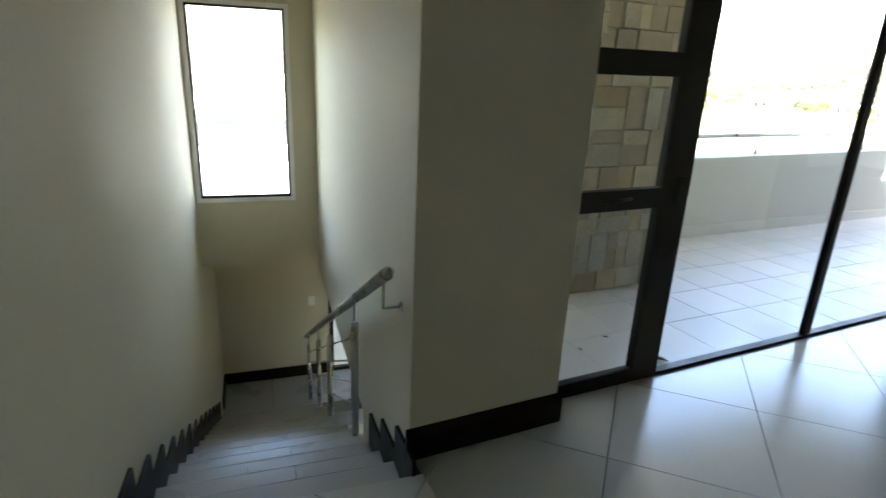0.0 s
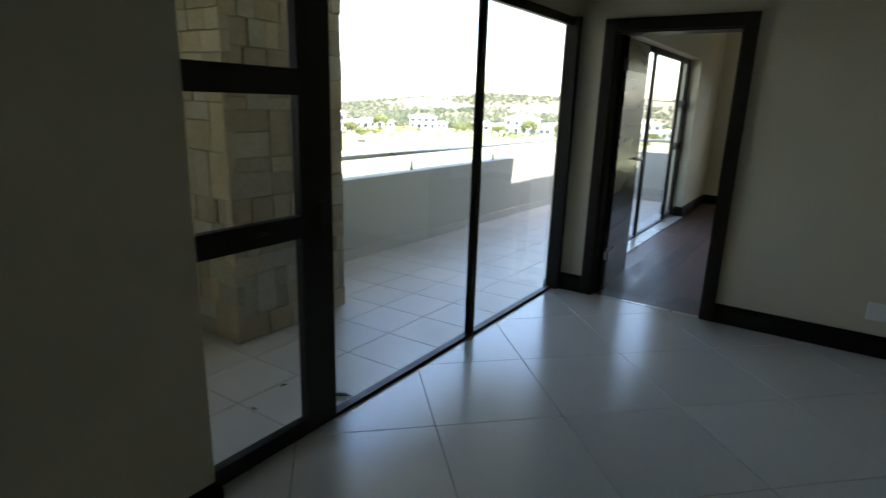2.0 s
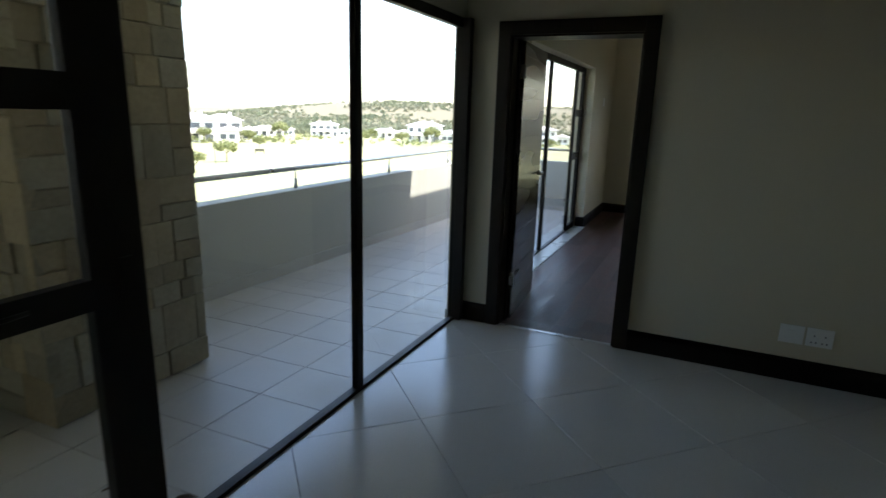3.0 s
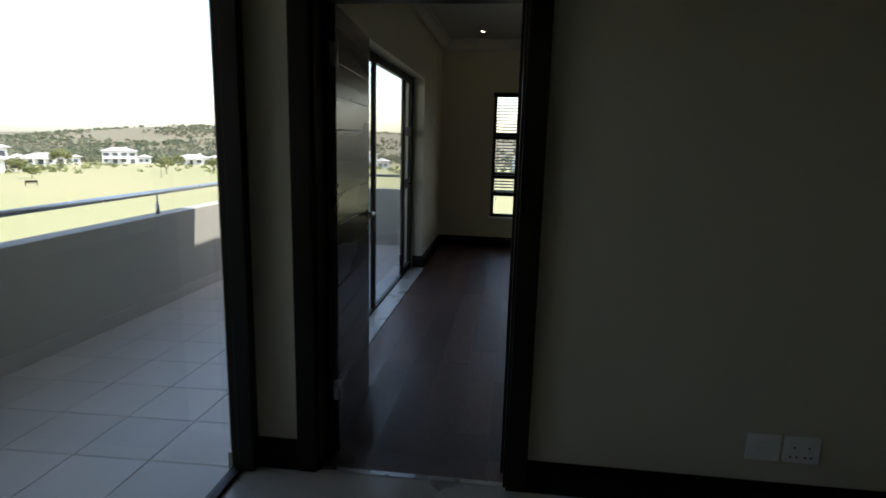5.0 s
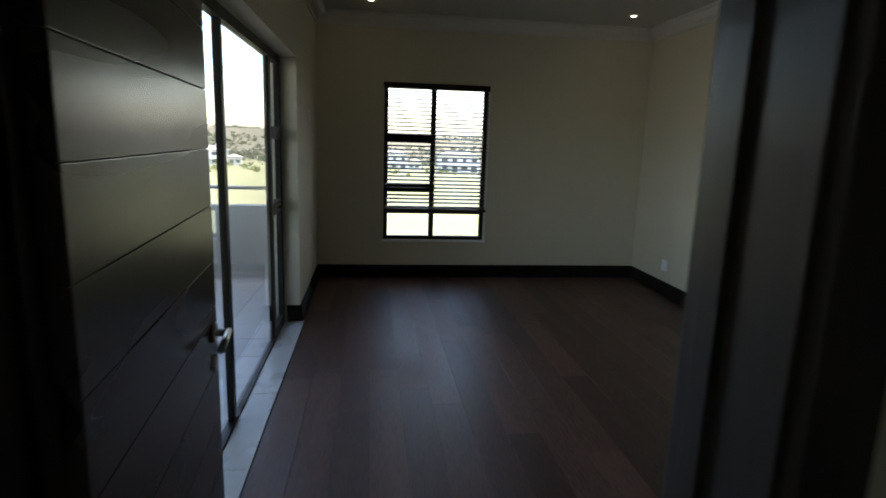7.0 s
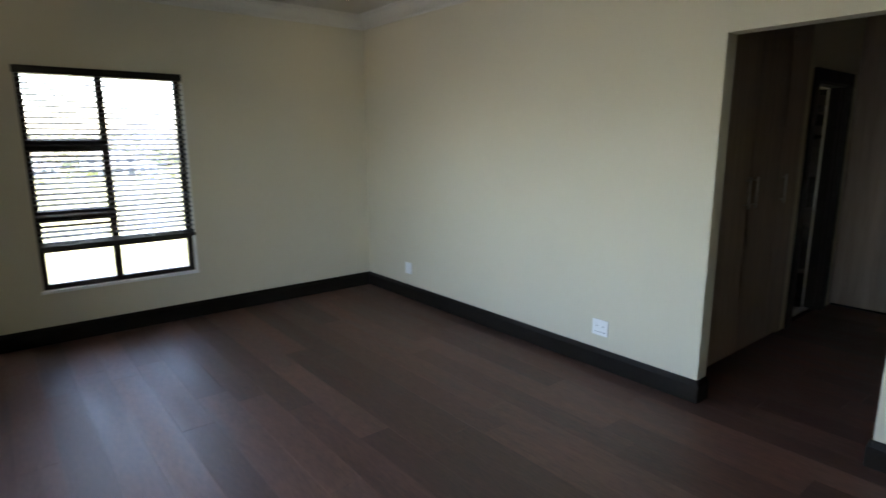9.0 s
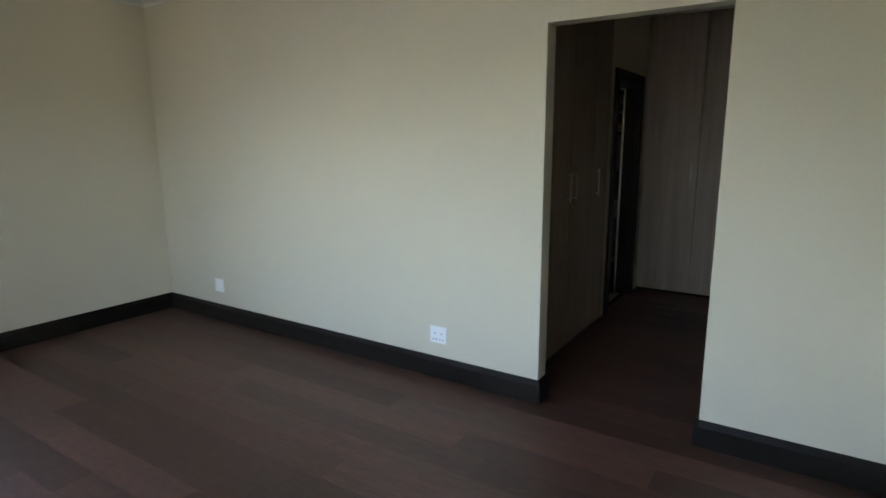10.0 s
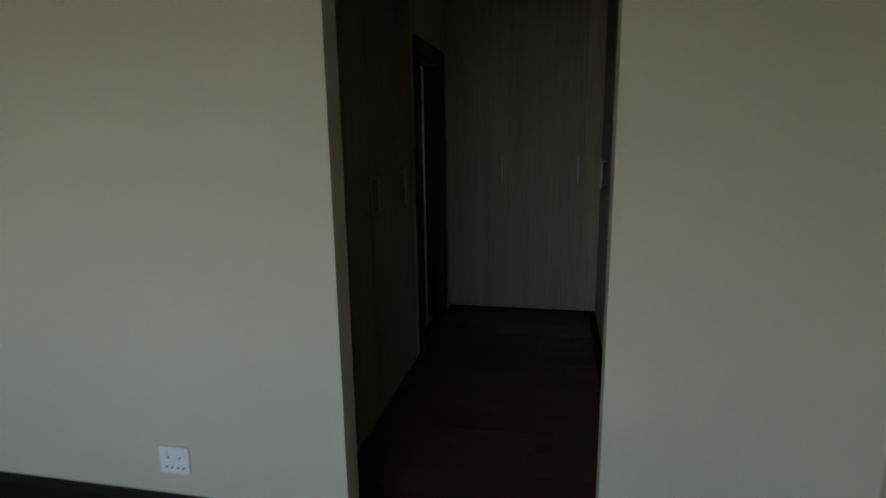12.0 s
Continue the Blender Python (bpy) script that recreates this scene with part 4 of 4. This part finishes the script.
def hip_roof(bm, x0, x1, y0, y1, z, h):
    """A hipped roof with a thick eave."""
    lo = [bm.verts.new(p) for p in ((x0, y0, z), (x1, y0, z), (x1, y1, z), (x0, y1, z))]
    up = [bm.verts.new((v.co.x, v.co.y, z + 0.25)) for v in lo]
    w = min(x1 - x0, y1 - y0) / 2
    if x1 - x0 > y1 - y0:
        a, b = bm.verts.new((x0 + w, (y0 + y1) / 2, z + h)), bm.verts.new((x1 - w, (y0 + y1) / 2, z + h))
        fs = [(up[0], up[1], b, a), (up[1], up[2], b), (up[2], up[3], a, b), (up[3], up[0], a)]
    else:
        a, b = bm.verts.new(((x0 + x1) / 2, y0 + w, z + h)), bm.verts.new(((x0 + x1) / 2, y1 - w, z + h))
        fs = [(up[0], up[1], a), (up[1], up[2], b, a), (up[2], up[3], b), (up[3], up[0], a, b)]
    bm.faces.new(lo[::-1])
    for i in range(4):
        bm.faces.new((lo[i], lo[(i + 1) % 4], up[(i + 1) % 4], up[i]))
    for f in fs:
        bm.faces.new(f)
    bmesh.ops.recalc_face_normals(bm, faces=bm.faces[:])


def house(label, w, d, storeys, at, seed, dark_base=False):
    """A white villa with hipped roofs, a side wing and a veranda; it faces -y."""
    rng = random.Random(seed)
    ob = thing("house", label, "house", at)
    h = 3.0 * storeys
    wing = w * 0.42
    part("wall", boxes((-w / 2, w / 2, 0, d, -0.3, h), (w / 2 - 0.1, w / 2 + wing, 1.5, d - 1, -0.3, 3.1)), M_WHITEWALL, ob)
    bm = bmesh.new()
    hip_roof(bm, -w / 2 - 0.8, w / 2 + 0.8, -0.8, d + 0.8, h, 1.9)
    part("roof", bm, M_ROOF, ob)
    bm = bmesh.new()
    hip_roof(bm, w / 2 + 0.1, w / 2 + wing + 0.8, 0.7, d - 0.2, 3.1, 1.4)
    part("roof", bm, M_ROOF, ob)
    part("chimney", boxes((w * 0.18, w * 0.18 + 0.9, d * 0.4, d * 0.4 + 0.9, h, h + 2.4)), M_WHITEWALL, ob)
    bm = bmesh.new()
    box(bm, -w * 0.34, w * 0.22, -2.6, -0.02, 2.55, 2.8)
    for x in (-w * 0.33, -w * 0.06, w * 0.19):
        box(bm, x, x + 0.35, -2.5, -2.15, -0.3, 2.55)
    part("veranda", bm, M_WHITEWALL, ob)
    for s in range(storeys):
        n = max(3, int(w / 3.2))
        for i in range(n):
            x = -w / 2 + w * (i + 0.5) / n
            ww = rng.choice((0.6, 0.9, 1.1))
            sill = 0.2 if s == 0 and i % 2 else 0.95
            wd = part("window", boxes((x - ww - 0.08, x + ww + 0.08, -0.06, 0.05, 3 * s + sill - 0.08, 3 * s + 2.25)), M_FRAME, ob)
            part("pane", boxes((x - ww, x - 0.04, -0.075, -0.05, 3 * s + sill, 3 * s + 2.17), (x + 0.04, x + ww, -0.075, -0.05, 3 * s + sill, 3 * s + 2.17)), M_FARGLASS, wd)
    for x in (w / 2 + wing * 0.3, w / 2 + wing * 0.7):
        wd = part("window", boxes((x - 0.8, x + 0.8, 1.44, 1.52, 0.9, 2.2)), M_FRAME, ob)
        part("pane", boxes((x - 0.72, x - 0.03, 1.42, 1.45, 0.98, 2.12), (x + 0.03, x + 0.72, 1.42, 1.45, 0.98, 2.12)), M_FARGLASS, wd)
    return ob


for i, (b, d, w, dep, s, turn) in enumerate([(60, 150, 14, 9, 2, 0), (54.5, 158, 13, 9, 2, 12), (49.3, 168, 14, 9, 2, -6), (46.2, 176, 10, 8, 2, 4), (42, 290, 14, 9, 1, 8), (36.6, 322, 15, 9, 2, 0), (30.5, 300, 14, 9, 1, 10), (26.8, 222, 13, 9, 2, -8), (23.8, 240, 12, 9, 1, 4), (15, 255, 14, 9, 2, 6), (7, 250, 15, 9, 2, 0), (-2, 235, 14, 9, 2, 0), (-9, 215, 15, 9, 2, 10), (-16, 240, 14, 9, 2, -5)]):
    x, y = polar(b, d)
    house("distant white villa with grey hipped roofs", w, dep, s, pose(x, y, hill(x, y), 0, 0, b + turn), i)


def flat_roof_house(label, at):
    """A white house with flat roofs and a higher volume at one end; it faces +x."""
    ob = thing("house", label, "house", at)
    part("wall", boxes((-8.0, 0.0, -4.5, 9.5, -0.4, 2.95)), M_WHITEWALL, ob)
    part("roof", boxes((-8.4, 0.7, -4.9, 9.9, 2.95, 3.22), bevel=0.03), M_WHITEWALL, ob, "flat white roof slab")
    part("upper_wall", boxes((-8.0, -2.2, 3.3, 9.5, 3.22, 4.25)), M_WHITEWALL, ob)
    part("roof", boxes((-8.3, -1.9, 3.0, 9.8, 4.25, 4.45), bevel=0.03), M_WHITEWALL, ob, "flat white roof slab")
    for y0, y1, z0, z1, u in ((4.3, 6.1, 3.75, 3.88, -2.2), (4.3, 6.1, 3.42, 3.5, -2.2), (-3.4, -1.7, 0.9, 2.5, 0.0), (-0.8, 2.4, 0.2, 2.5, 0.0), (3.6, 6.0, 0.9, 2.5, 0.0)):
        wd = part("window", boxes((u - 0.05, u + 0.04, y0, y1, z0, z1)), M_SILL, ob)
        part("pane", boxes((u + 0.03, u + 0.05, y0 + 0.08, y1 - 0.08, z0 + min(0.08, (z1 - z0) / 4), z1 - min(0.08, (z1 - z0) / 4))), M_FARGLASS, wd)
    return ob


# what the stair window looks out on: a roof terrace with a parapet, and a neighbour's house
flat_roof_house("white neighbouring house with flat roofs across the drive", pose(-28.5, -4.0, hill(-28.5, -4.0)))
structure("roof_terrace", boxes((-11.3, -5.0, -4.35, 3.0, -1.3, -1.0)), M_WHITEWALL, "flat white roof terrace below the stair window", "roof")
structure("wall_terrace", boxes((-11.5, -11.3, -4.55, 3.0, -1.3, -0.45), (-11.3, -5.0, -4.55, -4.35, -1.3, -0.45), (-11.4, -5.1, -4.45, 2.9, GROUND - 0.1, -1.3), bevel=0.01), M_WHITEWALL, "white rendered parapet and wall of the lower wing", "wall")

bm = bmesh.new()
rng = random.Random(5)
for _ in range(12000):
    b, d = rng.uniform(-45, 80), rng.uniform(0, 1)
    d = 345 + 420 * d
    x, y = polar(b, d)
    if noise.noise((x * 0.012, y * 0.012, 0)) + rng.uniform(-0.35, 0.35) + (0.40 if d < 520 or b > 40 else 0.02) < 0 or (b < 14 and rng.random() < 0.6):
        continue
    s = rng.uniform(1.1, 2.6)
    clumps(bm, [((x, y, hill(x, y) + s * 0.35), s)], s * 0.5, 10, rng, 0.7)
ob = part("scrub", bm, M_SCRUB)
tagged(ob, "green and grey bushes scattered over the hills", "bushes", kind="stuff")
bm = bmesh.new()
for _ in range(1900):                           # a belt of trees at the foot of the hills
    b, d = rng.uniform(-45, 78), rng.uniform(330, 420)
    if b < 14 and rng.random() < 0.85:
        continue
    x, y = polar(b, d)
    s = rng.uniform(1.8, 4.0)
    clumps(bm, [((x, y, hill(x, y) + s * 0.75), s)], s * 0.30, 16, rng, 0.85)
tagged(part("tree_belt", bm, M_SCRUB), "dense belt of trees at the foot of the hills", "trees", kind="stuff")
bm = bmesh.new()
for _ in range(300):
    b, d = rng.uniform(-30, 72), rng.uniform(150, 290)
    x, y = polar(b, d)
    s = rng.uniform(0.5, 1.7)
    clumps(bm, [((x, y, hill(x, y) + s * 0.5), s)], s * 0.4, 12, rng, 0.8)
ob = part("garden_bushes", bm, M_LEAVES)
tagged(ob, "low green bushes round the distant gardens", "bushes", kind="stuff")

for b, d in ((53.2, 55), (47.9, 72), (33.5, 120)):
    x, y = polar(b, d)
    lamp = thing("street_lamp", "thin grey street lamp beside the lawn", "lamp post", pose(x, y, hill(x, y), 0, 0, b), group="street lamps")
    bm = bmesh.new()
    rod(bm, (0, 0, 0), (0, 0, 3.4), 0.04, 0.025, sides=8)
    part("pole", bm, M_FRAME, lamp)
    part("head", boxes((-0.25, 0.10, -0.07, 0.07, 3.35, 3.43), bevel=0.02), M_FRAME, lamp)
for b, d in ((54.2, 45), (43.4, 98)):
    x, y = polar(b, d)
    bench = thing("bench", "dark park bench on the lawn", "bench", pose(x, y, hill(x, y), 0, 0, b))
    part("seat", boxes((-0.75, 0.75, -0.22, 0.22, 0.40, 0.45)), M_FRAME, bench)
    part("backrest", boxes((-0.75, 0.75, 0.20, 0.25, 0.5, 0.8)), M_FRAME, bench)
    for wx in (-0.7, 0.7):
        part("leg", boxes((wx - 0.05, wx + 0.05, -0.22, 0.25, 0, 0.40), (wx - 0.05, wx + 0.05, 0.20, 0.25, 0.40, 0.5)), M_FRAME, bench)

# ---- pieces: tiles, boards and stones ----
# landing floor: square tiles laid diagonally
floor = structure("floor_landing", boxes((0.0, 4.5, -4.058, 0.0, -0.02, -0.014), (0.38, 4.5, -7.2, -4.058, -0.02, -0.014)), M_GROUT, "polished pale porcelain tiles laid diagonally", "floor")
HALF = 0.4605
top_u = -RUN + 0.018
for i in range(-2, 14):
    for j in range(-18, 7):
        if (i + j) % 2 == 0:
            continue
        cx, cy = 0.435 + i * HALF, -1.463 + j * HALF
        e = HALF - 0.0021
        diamond = [(cx - e, cy), (cx, cy - e), (cx + e, cy), (cx, cy + e)]
        for part_of in (0, 1):
            p = clip(diamond, -1, 0, -0.002)
            p = clip(p, 1, 0, 4.5) if p else p
            if part_of == 0:
                p = clip(p, 0, -1, 4.058) if p else p
                p = clip(p, 0, 1, -0.001) if p else p
            else:
                p = clip(p, 0, 1, -4.0585) if p else p
                p = clip(p, 0, -1, 7.2) if p else p
                # stays short of the stair head
                p = clip(p, -SC, SS, top_u + SC * 0.043 - SS * 4.055) if p else p
            if len(p) > 2 and area_of(p) > 0.0005:
                slab_piece("tile", p, -0.014, 0.0, M_TILE, floor, 0.0015, (random.uniform(-0.0007, 0.0007), random.uniform(-0.0007, 0.0007)))
structure("trim_doorway", boxes((0.345, 1.168, -0.002, 0.03, -0.01, 0.004), bevel=0.001), M_STEEL, "thin metal strip between tiles and boards", "threshold")

# balcony floor: square tiles in rows
floor = structure("floor_balcony", boxes((-2.12, -0.02, -3.55, 6.33, -0.12, -0.062)), M_GROUT, "pale square balcony tiles", "floor", FALL)
for i in range(0, 6):
    for j in range(-8, 24):
        x0, y0 = -0.135 - i * 0.40, -1.575 + j * 0.405
        x1 = x0 - 0.002 if i else -0.05
        p = [(x0 - 0.398, y0 + 0.002), (x1, y0 + 0.002), (x1, y0 + 0.403), (x0 - 0.398, y0 + 0.403)]
        for nx, ny, c in ((1, 0, -0.052), (-1, 0, 2.108), (0, 1, 6.33), (0, -1, 3.55)):
            p = clip(p, nx, ny, c) if p else p
        if len(p) > 2 and area_of(p) > 0.001:
            slab_piece("tile", p, -0.062, -0.05, M_BTILE, floor)

# bedroom and dressing floor: boards along the room
floor = structure("floor_bedroom", boxes((0.0, 4.04, 0.0, 5.82, -0.02, -0.012), (4.04, 6.9, 0.44, 2.31, -0.02, -0.012)), M_JOINT, "dark brown wooden floorboards", "floor")
rng = random.Random(11)
bw = 0.186
for i in range(38):
    x0 = -0.02 + i * bw
    y = -rng.uniform(0.2, 1.5)
    while y < 5.82:
        ln = rng.choice((1.2, 1.5, 1.8, 2.1))
        base = [(x0 + 0.0004, y + 0.0004), (x0 + bw - 0.0004, y + 0.0004), (x0 + bw - 0.0004, y + ln - 0.0004), (x0 + 0.0004, y + ln - 0.0004)]
        y += ln
        for limits in ((0.163, 3.86, 0.20, 5.82), (0.02, 0.163, 4.22, 5.82), (0.126, 0.163, 0.20, 1.15), (0.346, 1.167, 0.03, 0.20), (3.86, 3.975, 1.122, 2.02), (3.975, 6.9, 1.0, 2.25)):
            p = base
            for nx, ny, c in ((1, 0, limits[1]), (-1, 0, -limits[0]), (0, 1, limits[3]), (0, -1, -limits[2])):
                p = clip(p, nx, ny, c) if p else p
            if len(p) > 2 and area_of(p) > 0.0008:
                slab_piece("board", p, -0.012, 0.0, M_PLANK, floor, 0.0006, (rng.uniform(-0.004, 0.004), rng.uniform(-0.0006, 0.0006)))

# stone pillar on the balcony
pillar = thing("stone_pillar", "broad pillar clad in rough cut sandstone blocks", "pillar", pose(-1.16, -2.315, -0.05))
part("core", boxes((-0.96, -0.011, 0.011, 0.96, 0.0, 3.07)), M_MORTAR, pillar, "mortar joints")
rng = random.Random(21)


def courses(width, height):
    """Blocks of a random ashlar wall: bands cut into stones, some of them split again."""
    out, z = [], 0.0
    while z < height:
        h = rng.choice((0.12, 0.16, 0.20, 0.25, 0.29))
        x = 0.0
        while x < width - 0.01:
            w = min(rng.choice((0.10, 0.15, 0.19, 0.24, 0.31)), width - x)
            if width - x - w < 0.06:
                w = width - x
            if h > 0.19 and rng.random() < 0.45:
                c = h * rng.uniform(0.35, 0.65)
                out += [(x, x + w, z, z + c), (x, x + w, z + c, z + h)]
            elif w > 0.22 and rng.random() < 0.35:
                c = w * rng.uniform(0.35, 0.65)
                out += [(x, x + c, z, z + h), (x + c, x + w, z, z + h)]
            else:
                out.append((x, x + w, z, z + h))
            x += w
        z += h
    return [(a, b, c, min(d, height)) for a, b, c, d in out if c < height - 0.02]


def stone(a, b, c, d, face):
    bm = bmesh.new()
    g = 0.0022
    proud = rng.uniform(-0.006, 0.009)
    if face == "x":
        box(bm, -0.06, proud, a + g, b - g, c + g, d - g)
    else:
        box(bm, -a - g, -b + g, -proud, 0.06, c + g, d - g)
    for v in bm.verts:
        v.co += Vector((rng.uniform(-0.0035, 0.0035), rng.uniform(-0.0035, 0.0035), rng.uniform(-0.004, 0.004)))
    bmesh.ops.bevel(bm, geom=bm.edges[:], offset=0.004, segments=1, affect="EDGES")
    part("stone", bm, M_STONE, pillar)


for s in courses(0.96, 3.06):
    stone(*s, "x")
for s in courses(0.98, 3.06):
    stone(*s, "y")
